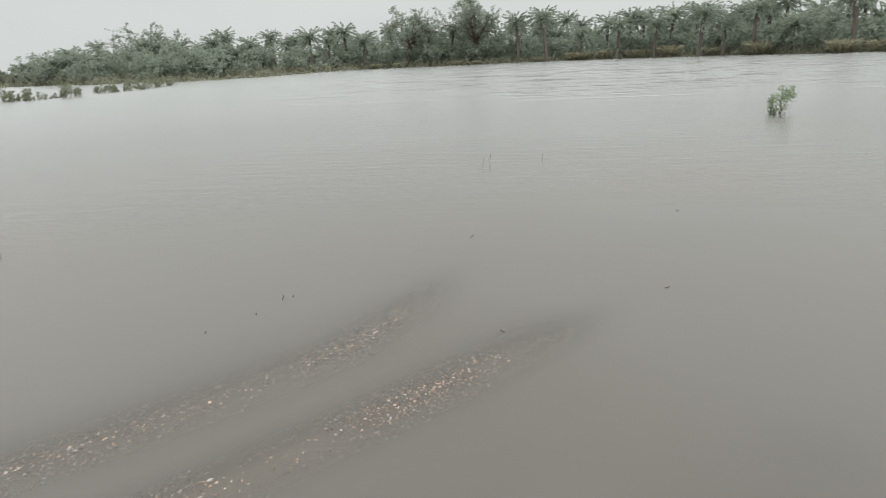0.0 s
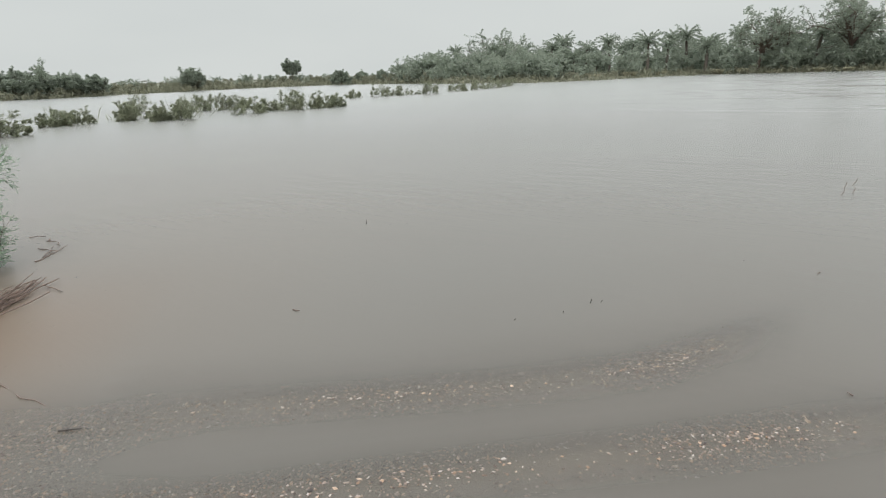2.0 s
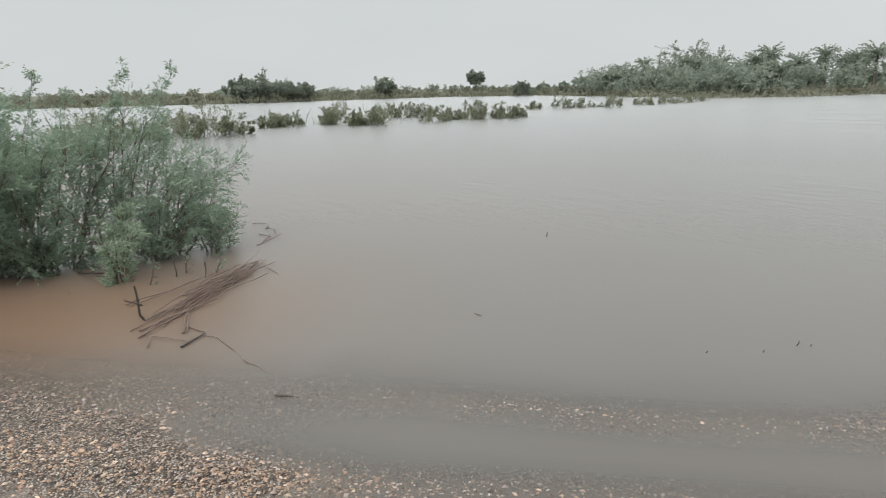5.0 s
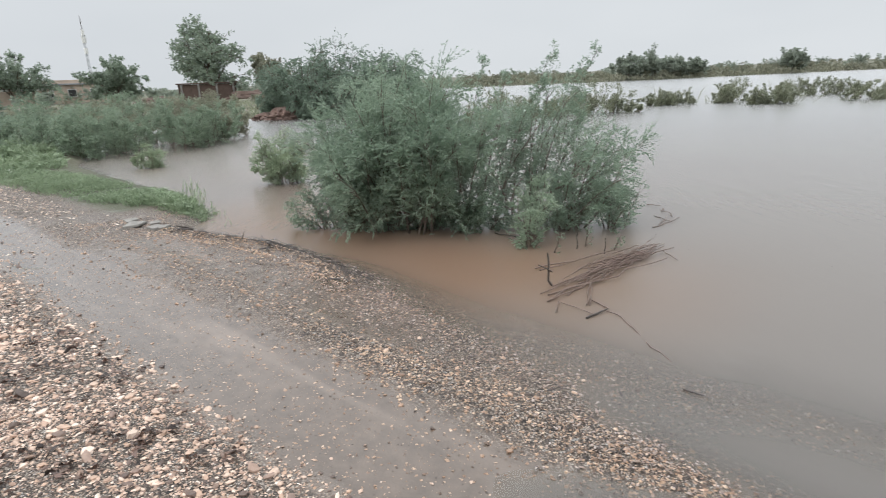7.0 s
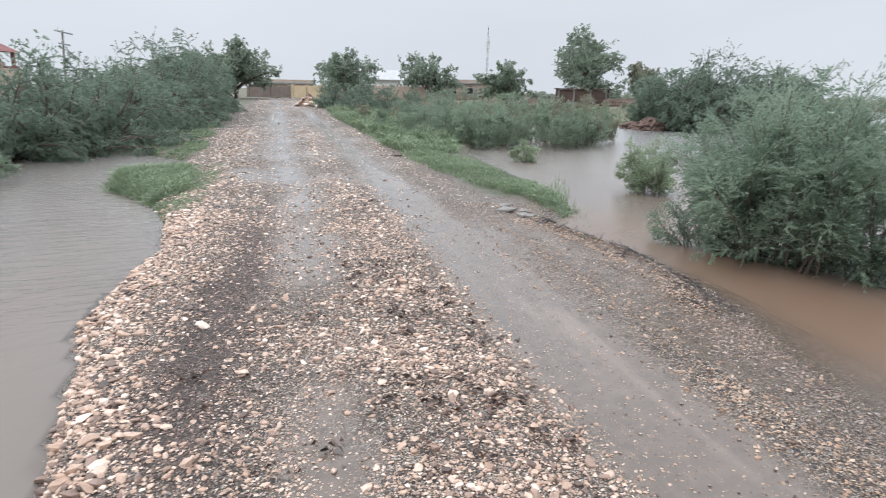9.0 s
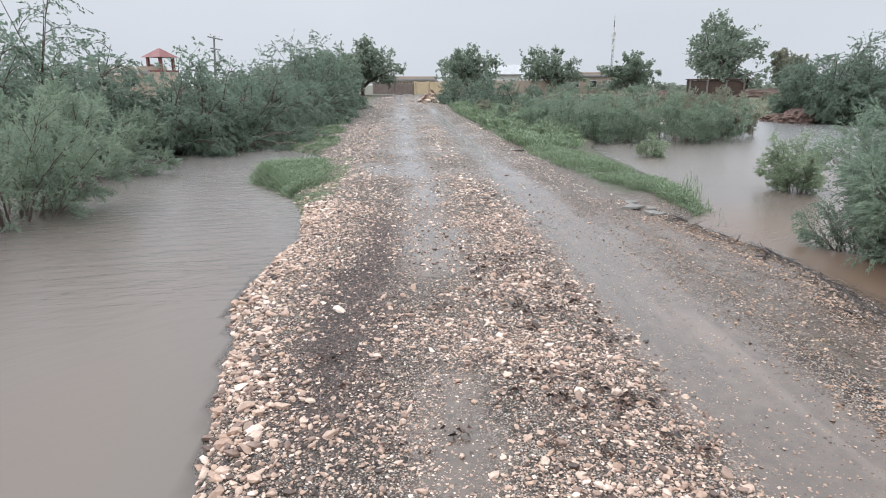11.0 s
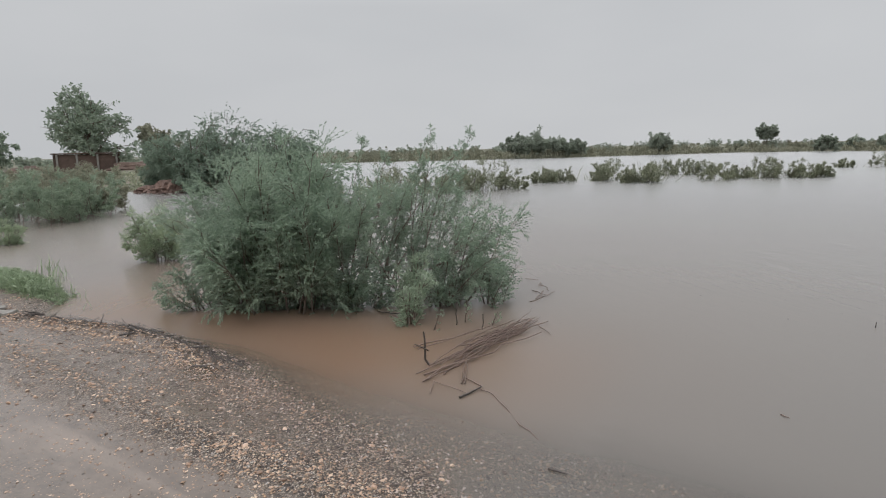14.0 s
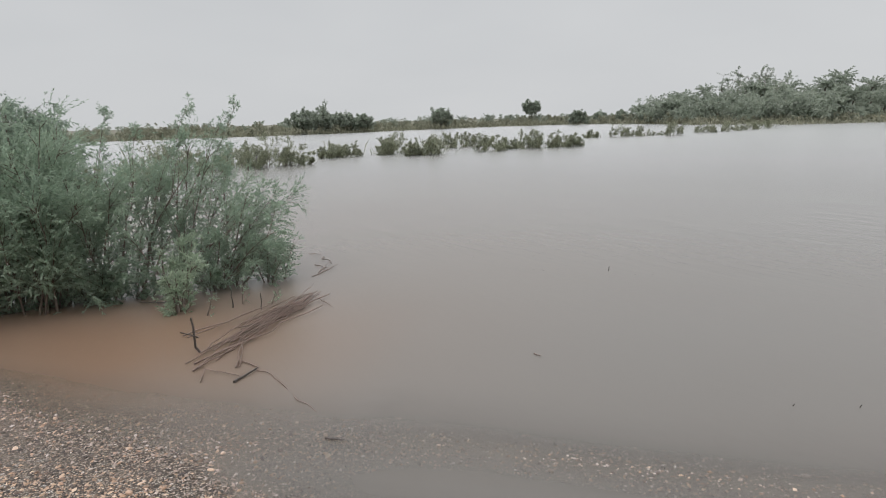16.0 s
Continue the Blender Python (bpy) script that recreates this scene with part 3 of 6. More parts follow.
def height(x, y):
    """Height of the ground over the flood's level."""
    s, u = road_su(x, y)
    r, az = np.hypot(x, y), np.degrees(np.arctan2(y, x)) % 360
    far = r - np.interp(az, AZ, SHORE) * (1 + 0.02 * soft_noise(x * 0.3, y * 0.3, 3))
    bank = -0.75 + 0.78 * smooth01((far + 3) / 3.5) + 0.35 * smooth01(far / 14) + 0.06 * soft_noise(x * 0.7, y * 0.7, 4) * smooth01(far / 3)
    crown = np.interp(s, [-40, -9, -5, -3.2, -2.4, -1.8, -0.8, 0.5, 2, 3, 4, 8, 20, 50, 80], [-1.2, -0.8, -0.42, -0.2, -0.1, -0.08, -0.064, -0.05, 0.013, 0.055, 0.08, 0.11, 0.16, 0.28, 0.4])
    fade = np.interp(s, [1.0, 3.0], [0.0, 1.0])
    tracks = -0.035 * fade * bump_at(u, left_track(s), left_width(s)) - 0.06 * np.interp(s, [2.2, 4.2, 8.0, 12.0], [0.0, 1.0, 1.0, 0.35]) * bump_at(u, 2.03, 0.3)
    ridges = 0.03 * bump_at(u, 1.15, 0.35) + 0.04 * bump_at(u, 2.7, 0.24) + 0.05 * fade * bump_at(u, -0.45, 0.3)
    slope = np.interp(u, [2.5, 3.0, 3.6], [0, 0.03, 0.085]) * np.interp(s, [6.5, 9.0], [1.0, 0.1])
    rim = 0.055 * bump_at(u, right_edge(s) - 0.06, 0.07) * np.interp(s, [4.4, 5.2, 7.4, 8], [0, 1, 1, 0])
    road = crown + tracks + ridges - slope * fade + rim + 0.008 * soft_noise(x * 5, y * 5, 5) + 0.006 * soft_noise(x * 13, y * 13, 6)
    bars = np.maximum(bump_at(u, inner_bar(s), 0.22), 0.95 * bump_at(u, outer_bar(s), 0.24)) * np.interp(s, [-3.4, -2.0], [0, 1])
    road = road + np.clip(np.interp(s, [0.6, 2.2], [1, 0]), 0, 1) * (np.minimum(road, -0.07) + (-0.012 - np.minimum(road, -0.07)) * bars - road) * smooth01((u - 1.75) / 0.6)
    out_l, out_r = left_edge(s) - u, u - np.where(s < 1.5, np.maximum(right_edge(s), outer_bar(s) + 0.25), right_edge(s))
    wob = 0.07 * soft_noise(x * 3, y * 3, 8)
    road = road - 0.75 * smooth01((out_l + wob + 0.18) / 0.75) - 0.6 * smooth01((out_r + wob + 0.02) / np.interp(s, [4, 8], [2.2, 1.2]))
    return np.maximum(np.maximum(road, bank), -0.75)


def spaced(low, high, fine, reach, rate):
    """Grid lines: even between low and high, ever wider beyond."""
    mid = np.arange(low, high + fine, fine)
    steps = fine * rate ** np.arange(1, 400)
    out = np.cumsum(steps)
    out = np.append(out[out < reach], reach)
    return np.concatenate([low - out[::-1], mid, mid[-1] + out])


def sheet(xs, ys, z):
    gx, gy = np.meshgrid(xs, ys)
    verts = np.stack([gx, gy, z(gx, gy)], -1).reshape(-1, 3)
    nx = len(xs)
    j, i = np.meshgrid(np.arange(len(ys) - 1), np.arange(nx - 1), indexing="ij")
    a = (j * nx + i).ravel()
    return verts, np.stack([a, a + 1, a + nx + 1, a + nx], 1)


def attribute(me, name, values):
    me.attributes.new(name, "FLOAT", "POINT").data.foreach_set("value", np.asarray(values, np.float32))


def along_road(s, u):
    return s * ALONG[0] + u * ACROSS[0], s * ALONG[1] + u * ACROSS[1]


gv, gf = sheet(spaced(-3.0, 12.0, 0.075, 2800, 1.1), spaced(-1.8, 4.4, 0.075, 2800, 1.11), lambda s, u: height(*along_road(s, u)))
gv[:, 0], gv[:, 1] = along_road(gv[:, 0].copy(), gv[:, 1].copy())
gf = gf[:, ::-1]
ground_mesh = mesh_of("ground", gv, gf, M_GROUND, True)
gs, gu = road_su(gv[:, 0], gv[:, 1])
patchy = soft_noise(gv[:, 0] * 2.3, gv[:, 1] * 2.3, 11)
on_road = smooth01((gu - left_edge(gs) + 0.9) / 0.3) * smooth01((right_edge(gs) + 0.9 - gu) / 0.4) * smooth01((gs + 9) / 2) * smooth01((85 - gs) / 4)
on_road *= np.where(gs > 9, smooth01((gu + 2.1) / 0.3) * smooth01((3.5 - gu) / 0.3), 1)
left_wet = bump_at(gu, left_track(gs), left_width(gs)) * np.interp(gs, [1.5, 2.2, 3.4, 3.9, 4.3, 4.8, 5.5, 40], [0.42, 0.52, 0.62, 0.5, 0.3, 0.3, 0.85, 0.85]) * (0.85 + 0.5 * patchy)
right_wet = bump_at(gu, 2.06 + 0.06 * patchy, 0.37) * 1.5 * np.interp(gs, [8, 13], [1.0, 0.45])
strip_wet = strip(gs, gu) * (0.85 + 0.3 * patchy) * np.interp(gs, [2.0, 3.4, 7.0, 9.5], [0.3, 0.52, 0.58, 0.35]) * (1 - 0.8 * tan_bar(gs, gu))
far_wet = np.interp(gs, [6.5, 11.0], [0.0, 0.5]) * (0.8 + 0.8 * patchy) * smooth01((gu + 0.9) / 0.4) * smooth01((2.9 - gu) / 0.4)
attribute(ground_mesh, "wet", np.clip(smooth01((np.maximum(np.maximum(left_wet, right_wet), np.maximum(strip_wet, far_wet)) - 0.18 + 0.12 * soft_noise(gv[:, 0] * 7, gv[:, 1] * 7, 14)) / 0.6), 0, 1))
attribute(ground_mesh, "road", on_road)
attribute(ground_mesh, "bed_silt", (lambda k: (1 - k) * smooth01((-gv[:, 2] + 0.004) / 0.014) + k * smooth01(-gv[:, 2] / 0.045))(smooth01((gs - 1.4) / 1.6)))
attribute(ground_mesh, "damp", np.clip((np.interp(gs, [3.5, 6.0], [0.34, 0.15]) * strip(gs, gu) + 0.3 * bump_at(gu, right_edge(gs) - 0.2, 0.22)) * smooth01((gs - 1.4) / 1) * smooth01((14 - gs) / 5) * (0.85 + 0.4 * patchy) * (1 - tan_bar(gs, gu)), 0, 1))
soot = sooty(gs, gu - 0.1 * patchy) * (0.75 + 0.5 * soft_noise(gv[:, 0] * 9, gv[:, 1] * 9, 12))
attribute(ground_mesh, "soot", np.clip(soot, 0, 0.7))
ground = tagged(new("ground", ground_mesh), "gravel track and muddy flooded land", "ground", kind="structure")

wv, wf = sheet(spaced(-11.0, 3.0, 0.14, 2600, 1.14), spaced(-8.0, 6.0, 0.14, 2600, 1.14), lambda x, y: 0 * x)
water_mesh = mesh_of("flood_water", wv, wf, M_WATER, True)
depth = np.maximum(-height(wv[:, 0], wv[:, 1]), 0)
ws, wu = road_su(wv[:, 0], wv[:, 1])
wr = np.hypot(wv[:, 0], wv[:, 1])
attribute(water_mesh, "silt", 1 - np.exp(-depth / np.where(wu < 0.5, 0.007, np.interp(ws, [1.6, 2.6, 4.0, 5.5], [0.032, 0.028, 0.022, 0.009]))))
attribute(water_mesh, "loam", np.clip(bump_at(wu, 4.4, 1.3) * np.interp(ws, [1.5, 3.6, 7.0, 9.0], [0, 0.82, 0.9, 0]) + 0.25 * soft_noise(wv[:, 0] * 0.8, wv[:, 1] * 0.8, 21) * bump_at(wu, 4.3, 2.0) + 0.3 * smooth01((ws - 0.5) / 3) * smooth01((-0.5 - wu) / 1.2) * (ws < 40) + 0.5 * smooth01((ws - 6) / 3) * smooth01((wu - 3) / 1.5) * smooth01((26 - ws) / 6) * bump_at(wu, 7, 5) + 0.22 * bump_at(np.degrees(np.arctan2(wv[:, 1], wv[:, 0])) % 360, 160, 28) * smooth01((wr - 3) / 3) * smooth01((24 - wr) / 10), 0, 1))
attribute(water_mesh, "stirred", np.clip(bump_at(wu, left_edge(ws) - 0.3, 1.1) * np.interp(ws, [-1, 2, 5.5, 9], [0.05, 0.4, 0.3, 0.1]) * (0.8 + 0.5 * soft_noise(wv[:, 0], wv[:, 1], 28)) , 0, 1))
waz = np.degrees(np.arctan2(wv[:, 1], wv[:, 0])) % 360
attribute(water_mesh, "chop", 0.004 + 0.8 * smooth01((wr - 20) / 16) * bump_at(waz, 82, 17) )
attribute(water_mesh, "ruffle", bump_at(waz, 238, 13) * smooth01((wr - 4) / 2.5) * smooth01((17 - wr) / 4) * np.clip(0.7 + 0.8 * soft_noise(wv[:, 0], wv[:, 1], 26), 0, 1))
water = tagged(new("flood_water", water_mesh), "wide sheet of silty brown flood water", "water", kind="structure")

# ---- the great tamarisk in the flood ----
def tamarisk(seed, at, count, rx, ry, tall, label, group="", lean=(0, 0), mat=None, name="tamarisk_bush", dense=1.0, spread=0.5, fineness=1.0, leaves=14, foot=0.35):
    grown = woody(seed, *dome(seed, count, rx + spread * tall, ry + spread * tall, tall * 0.92, foot, lean=lean), r0=(0.012 if foot < 0.5 else 0.006) * fineness, m1=int(13 * dense), len1=0.36, ang1=30, low1=0.08 if foot < 0.5 else 0.0, droop1=0.03, m2=8, len2=0.2,
                  ang2=32, droop2=0.1, leaves=leaves, leaf=0.044 * fineness, wide=0.0105 * fineness, leaf_ang=28, tip=0.75)
    return plant(name, label, "bush", at, grown, mat or M_TAMARISK, group=group)


def big_bush():
    """Clumps that have grown into one wide bush, tallest towards one end, open at the other."""
    rng = np.random.default_rng(20)
    wood, leaf = [], []
    # clumps: place along the bush, top, number of stems, how far its tips spread, depth
    clumps = ((-1.18, 1.22, 5, 0.12, -7.7), (-1.02, 1.48, 7, 0.14, -7.9), (-0.88, 1.15, 6, 0.15, -7.25), (-0.72, 1.66, 8, 0.16, -7.7), (-0.4, 1.84, 9, 0.15, -7.9), (-0.45, 1.4, 6, 0.18, -7.1),
              (-0.02, 1.84, 8, 0.15, -7.7), (0.05, 1.25, 6, 0.17, -7.0), (0.28, 1.56, 7, 0.14, -7.8), (0.55, 1.3, 5, 0.15, -7.3), (0.75, 1.5, 4, 0.13, -7.9), (1.0, 1.72, 4, 0.12, -7.6), (1.15, 0.95, 3, 0.15, -7.1),
              (1.3, 1.8, 3, 0.1, -7.6), (1.45, 1.5, 4, 0.12, -7.5), (1.74, 1.4, 6, 0.12, -7.3), (1.95, 1.12, 5, 0.11, -7.2), (1.68, 0.9, 4, 0.14, -6.95))
    for n, (y0, top, count, spread, x0) in enumerate(clumps):
        y, x = y0 + rng.normal(0, spread, count), x0 + rng.normal(0, 0.16, count)
        z = top * rng.uniform(0.62, 0.97, count)
        root = np.interp(y0, [-1.4, -0.1, 0.5, 1.2, 2.2], [-0.75, -0.1, 0.45, 1.1, 1.75]) + rng.normal(0, 0.07, count)
        base = np.stack([-7.55 + (x + 7.55) * 0.5, root, np.full(count, -0.12)], 1)
        way = np.stack([x, y, z], 1) - base
        thick = y0 < 0.7
        w, f = woody(210 + n, base, way, np.linalg.norm(way, axis=1), r0=0.0125, wander=0.085, m1=15 if thick else 12, len1=0.36, ang1=33, low1=0.14, droop1=0.05, m2=9, len2=0.2, ang2=30, droop2=0.15,
                     leaves=24 if thick else 13, leaf=0.038, wide=0.0082, tip=0.85, leaf_ang=22)
        wood += w
        leaf.append(f)
    # low sprays along the waterline
    for seed, at, n, rx, ry, tall, lean in ((27, (-7.7, -1.1), 11, 0.28, 0.4, 0.45, (0.15, -0.45)), (36, (-7.65, -0.85), 12, 0.35, 0.4, 1.0, (0.1, -0.15)), (28, (-7.6, -0.5), 12, 0.22, 0.5, 0.5, (0.2, 0)),
                                            (29, (-7.35, 0.4), 10, 0.2, 0.45, 0.42, (0.25, 0)), (30, (-7.0, 2.0), 9, 0.28, 0.3, 0.55, (0.2, 0.2)), (34, (-7.1, 1.5), 9, 0.2, 0.4, 0.6, (0.2, 0)), (35, (-7.45, 0.1), 9, 0.2, 0.6, 0.7, (0.3, 0)),
                                            (37, (-7.6, -0.7), 9, 0.2, 0.3, 0.3, (0.4, -0.2)), (38, (-7.5, -0.1), 9, 0.2, 0.35, 0.28, (0.45, 0)), (39, (-7.25, 0.55), 9, 0.2, 0.35, 0.3, (0.45, 0.1))):
        base, way, length = dome(seed, n, rx, ry, tall, 0.4, 0.5, lean)
        w, f = woody(seed, base + np.array([*at, 0]), way, length, r0=0.01, m1=9, len1=0.4, ang1=36, low1=0.1, m2=6, len2=0.24, leaves=9, leaf=0.036, wide=0.0085, tip=0.6, leaf_ang=30)
        wood += w
        leaf.append(f)
    # flowering wands that stand over the crown
    y = np.array([0.85, 1.05, 1.2, 1.36, 1.52, 1.72, 0.55, -0.3])
    base = np.stack([np.full(8, -7.35), y - 0.12, np.full(8, 0.85)], 1)
    w, f = woody(31, base, np.stack([np.zeros(8), 0.18 + 0.1 * (y - 1.1), np.ones(8)], 1), np.array([0.8, 0.75, 1.05, 1.1, 1.05, 0.75, 0.95, 1.1]), r0=0.0055, wander=0.11, m1=15, len1=0.24, ang1=30, low1=0.08, m2=7, len2=0.07, leaves=8, leaf=0.028, wide=0.008)
    wood += w
    leaf.append(f)
    # bare limbs that show where it is open
    limb = np.array([(-7.1, 1.35, 0.42), (-7.35, 1.5, -0.1), (-7.3, 1.25, -0.1), (-7.3, 0.85, 0.1)])
    reach = np.array([(0.0, 0.33, 0.22), (0.1, 0.3, 0.75), (0.1, -0.25, 0.8), (0.05, 0.35, 0.7)])
    w, f = woody(32, limb, reach, np.linalg.norm(reach, axis=1), r0=0.014, wander=0.14, m1=6, len1=0.4, low1=0.4, m2=4, leaves=5, leaf=0.034, wide=0.0085)
    wood += w
    leaf.append(f)
    # the wind leans it towards its open end
    blown = lambda v: v + np.stack([0 * v[:, 2], 0.045 * np.maximum(v[:, 2], 0) ** 2, 0 * v[:, 2]], 1)
    foliage = joined(leaf)
    return [(blown(v), f) for v, f in wood], (blown(foliage[0]), foliage[1])


plant("tamarisk_bush", "wide feathery grey-green tamarisk standing in brown flood water", "bush", (0, 0, 0), big_bush(), M_TAMARISK)
tamarisk(41, (-11.25, -2.36, 0), 18, 0.1, 0.14, 1.02, "small light green bush standing in the flood", mat=M_FRESH, spread=0.27, name="small_bush", leaves=11)
tamarisk(42, (-14.3, -5.95, 0), 8, 0.06, 0.06, 0.55, "tiny pale green shrub in shallow flood water", mat=M_FRESH, spread=0.5, name="small_bush", leaves=9)
tamarisk(43, (5.57, 14.72, 0), 5, 0.08, 0.1, 0.72, "lone green sapling standing in open flood water", mat=M_FRESH, spread=0.25, name="sapling", lean=(0.1, 0), leaves=9, dense=0.8)

tamarisk(44, (-6.6, 1.02, 0), 7, 0.05, 0.07, 0.74, "small light green shrub with dark stems at the bush's foot", mat=M_FOOT, spread=0.36, name="small_bush", leaves=9, dense=0.5, fineness=1.15)

# thicket in the shallows beside the road
for n, (x, y, r, h, mat) in enumerate(((-17.4, -8.6, 0.7, 1.6, M_TAMARISK_GREY), (-18.6, -7.2, 0.8, 1.75, M_TAMARISK_GREY), (-17.6, -10.2, 0.8, 1.7, M_TAMARISK_GREY), (-19.6, -6.4, 0.7, 1.4, M_TAMARISK_GREY),
                                       (-20.5, -9.5, 1.0, 2.0, M_TAMARISK_GREY), (-21.5, -7.0, 0.9, 1.7, M_SCRUB), (-22.0, -12.2, 1.0, 2.0, M_TAMARISK_GREY), (-24.5, -9.6, 1.2, 1.9, M_SCRUB), (-25.5, -8.3, 1.0, 1.6, M_TAMARISK_GREY),
                                       (-19.8, -13.0, 0.8, 1.6, M_TAMARISK_GREY))):
    tamarisk(60 + n, (x, y, 0), 24, r, r, h * 0.92, "grey-green thicket bush at the flood's edge", group="thicket by the road", mat=mat, dense=0.8, name="thicket_bush", fineness=1.8, spread=0.32, leaves=10, foot=0.9)

# grey tamarisk on the near side of the road, in the water
for n, (x, y, r, h, lean, fine) in enumerate(((-2.6, -9.2, 0.5, 1.6, (-0.1, 0.15), 1.32), (-1.3, -10.2, 0.6, 1.7, (0, 0), 1.32), (-4.2, -12.6, 0.7, 1.9, (0, 0), 1.55), (0.6, -11.0, 0.7, 1.9, (0, 0), 1.55))):
    tamarisk(80 + n, (x, y, 0), 20, r, r, h, "grey-green tamarisk leaning over calm flood water", group="waterside tamarisks", mat=M_TAMARISK_GREY, lean=lean, fineness=fine, spread=0.5, leaves=14, dense=1.15)


def mesquite(seed, at, tall, wide, label, group, count=12, mat=None, name="mesquite"):
    near = math.hypot(at[0], at[1]) < 23
    grown = woody(seed, *dome(seed, int(count * 1.6), wide * 0.82, wide * 0.82, tall * 0.98, 0.25, 0.42), r0=0.035, wander=0.09, m1=11, len1=0.42, ang1=46, low1=0.06, droop=0.11, droop1=0.24, m2=7, len2=0.2, ang2=38, droop2=0.3,
                  leaves=17 if near else 13, leaf=0.085 if near else 0.12, wide=0.03 if near else 0.042, leaf_ang=26, tip=0.7)
    return plant(name, label, "bush", at, grown, mat or M_MESQUITE, group=group)


for n, (x, y, h, w) in enumerate(((-7.2, -15.4, 2.3, 2.4), (-6.0, -15.8, 2.2, 2.2), (-9.8, -15.9, 2.4, 2.4), (-5.0, -16.4, 4.0, 2.6), (-13.0, -19.2, 2.3, 2.4), (-15.6, -21.6, 2.6, 2.6),
                                  (-18.5, -24.6, 4.0, 3.0), (-21.5, -28.0, 3.9, 2.8), (-11.6, -17.9, 2.3, 2.6), (-14.4, -20.4, 2.6, 2.6), (-17.0, -23.2, 3.3, 2.8), (-20.0, -26.3, 3.9, 2.8), (-8.4, -15.1, 2.3, 2.4), (-3.6, -15.6, 2.9, 2.2), (-4.6, -20.0, 3.6, 3.0), (-1.6, -17.2, 3.0, 2.6), (0.8, -15.5, 2.4, 2.4), (-25.0, -31.5, 2.4, 2.2), (-17.0, -28.0, 3.3, 3.0))):
    mesquite(100 + n, (x, y, 0.05), h, w, "dark green arching mesquite scrub on the road bank", "mesquite along the road")
# mesquite across the road
for n, (x, y, h, w) in enumerate(((-32.2, -26.6, 2.2, 2.2), (-31.0, -23.4, 2.4, 2.6), (-30.0, -20.6, 2.0, 2.4))):
    mesquite(130 + n, (x, y, 0.2), h, w, "dark green mesquite beside the grass verge", "mesquite beyond the verge")
for n, (x, y, h, w) in enumerate(((-32.3, -5.4, 3.7, 2.3), (-34.0, -4.2, 4.0, 2.4), (-35.0, -1.9, 3.6, 2.2), (-33.0, -1.0, 3.3, 1.9), (-31.4, -4.2, 2.2, 2.0), (-33.6, -6.6, 2.6, 1.8))):
    mesquite(140 + n, (x, y, 0.1), h, w, "tall dark feathery mesquite tree on the far bank", "mesquite trees by the clay heap", count=20)


# ---- broad trees by the village ----
def broad_tree(seed, at, tall, wide, label, group="", mat=None, name="tree", gap=0.3, leaf=0.32):
    rng = np.random.default_rng(seed)
    trunk_h = tall * gap
    trunk = grow(np.array([[0, 0, -0.2]]), np.array([[0.05, 0.03, 1.0]]), np.array([trunk_h + 0.2]), 5, 0.06, 0, rng)
    limbs = 13
    a = rng.uniform(0, 6.28, limbs)
    tilt = np.linspace(0.05, 1.0, limbs) * wide / tall * 1.25
    way = np.stack([np.cos(a) * tilt, np.sin(a) * tilt, np.ones(limbs)], 1)
    base = np.repeat(trunk[:, -1], limbs, 0) - np.array([0, 0, 1]) * rng.uniform(0, 0.25, (limbs, 1)) * trunk_h
    w, f = woody(seed, base, way, (tall - trunk_h) * rng.uniform(0.75, 1.0, limbs), r0=tall * 0.016, steps=5, wander=0.14, m1=10, len1=0.55, ang1=50, low1=0.1, m2=7, len2=0.22, ang2=48, leaves=11 if leaf > 0.25 else 17, leaf=leaf, wide=leaf * 0.6, leaf_ang=60, tip=0.5)
    w = [joined([tubes(trunk, np.array([tall * 0.035]), np.array([tall * 0.022]), 8), *w])]
    return plant(name, label, "tree", at, (w, f), mat or M_TREE, parts=("trunk", "crown"), group=group)


for seed, x, y, tall, wide in ((201, -50.0, -56.9, 6.6, 12.0), (202, -66.5, -54.1, 6.6, 12.0), (203, -81.6, -50.1, 6.4, 11.5), (204, -82.4, -38.1, 5.1, 9.5), (225, -72.3, -22.6, 8.3, 7.8), (206, -44.0, -56.0, 5.0, 8.5)):
    broad_tree(seed, (x, y, 0.4), tall, wide, "dark green round-crowned tree near the village wall", "village trees", gap=0.16, leaf=0.33)
broad_tree(207, (-75.5, -17.0, 0.4), 4.6, 3.6, "slight grey tree behind the brown shed", mat=M_SCRUB)
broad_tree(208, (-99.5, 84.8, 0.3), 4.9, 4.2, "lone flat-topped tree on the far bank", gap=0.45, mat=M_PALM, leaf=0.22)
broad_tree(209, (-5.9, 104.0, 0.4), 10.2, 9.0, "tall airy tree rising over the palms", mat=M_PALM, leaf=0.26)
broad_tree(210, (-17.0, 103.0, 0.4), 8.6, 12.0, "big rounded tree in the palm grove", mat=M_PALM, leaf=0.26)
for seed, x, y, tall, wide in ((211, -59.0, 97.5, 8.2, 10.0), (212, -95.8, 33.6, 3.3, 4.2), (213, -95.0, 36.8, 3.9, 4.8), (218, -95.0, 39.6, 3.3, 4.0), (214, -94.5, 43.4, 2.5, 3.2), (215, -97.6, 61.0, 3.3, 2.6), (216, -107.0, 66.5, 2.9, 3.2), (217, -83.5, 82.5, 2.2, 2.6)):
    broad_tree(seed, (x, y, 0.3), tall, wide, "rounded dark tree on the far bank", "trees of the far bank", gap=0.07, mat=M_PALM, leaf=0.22)
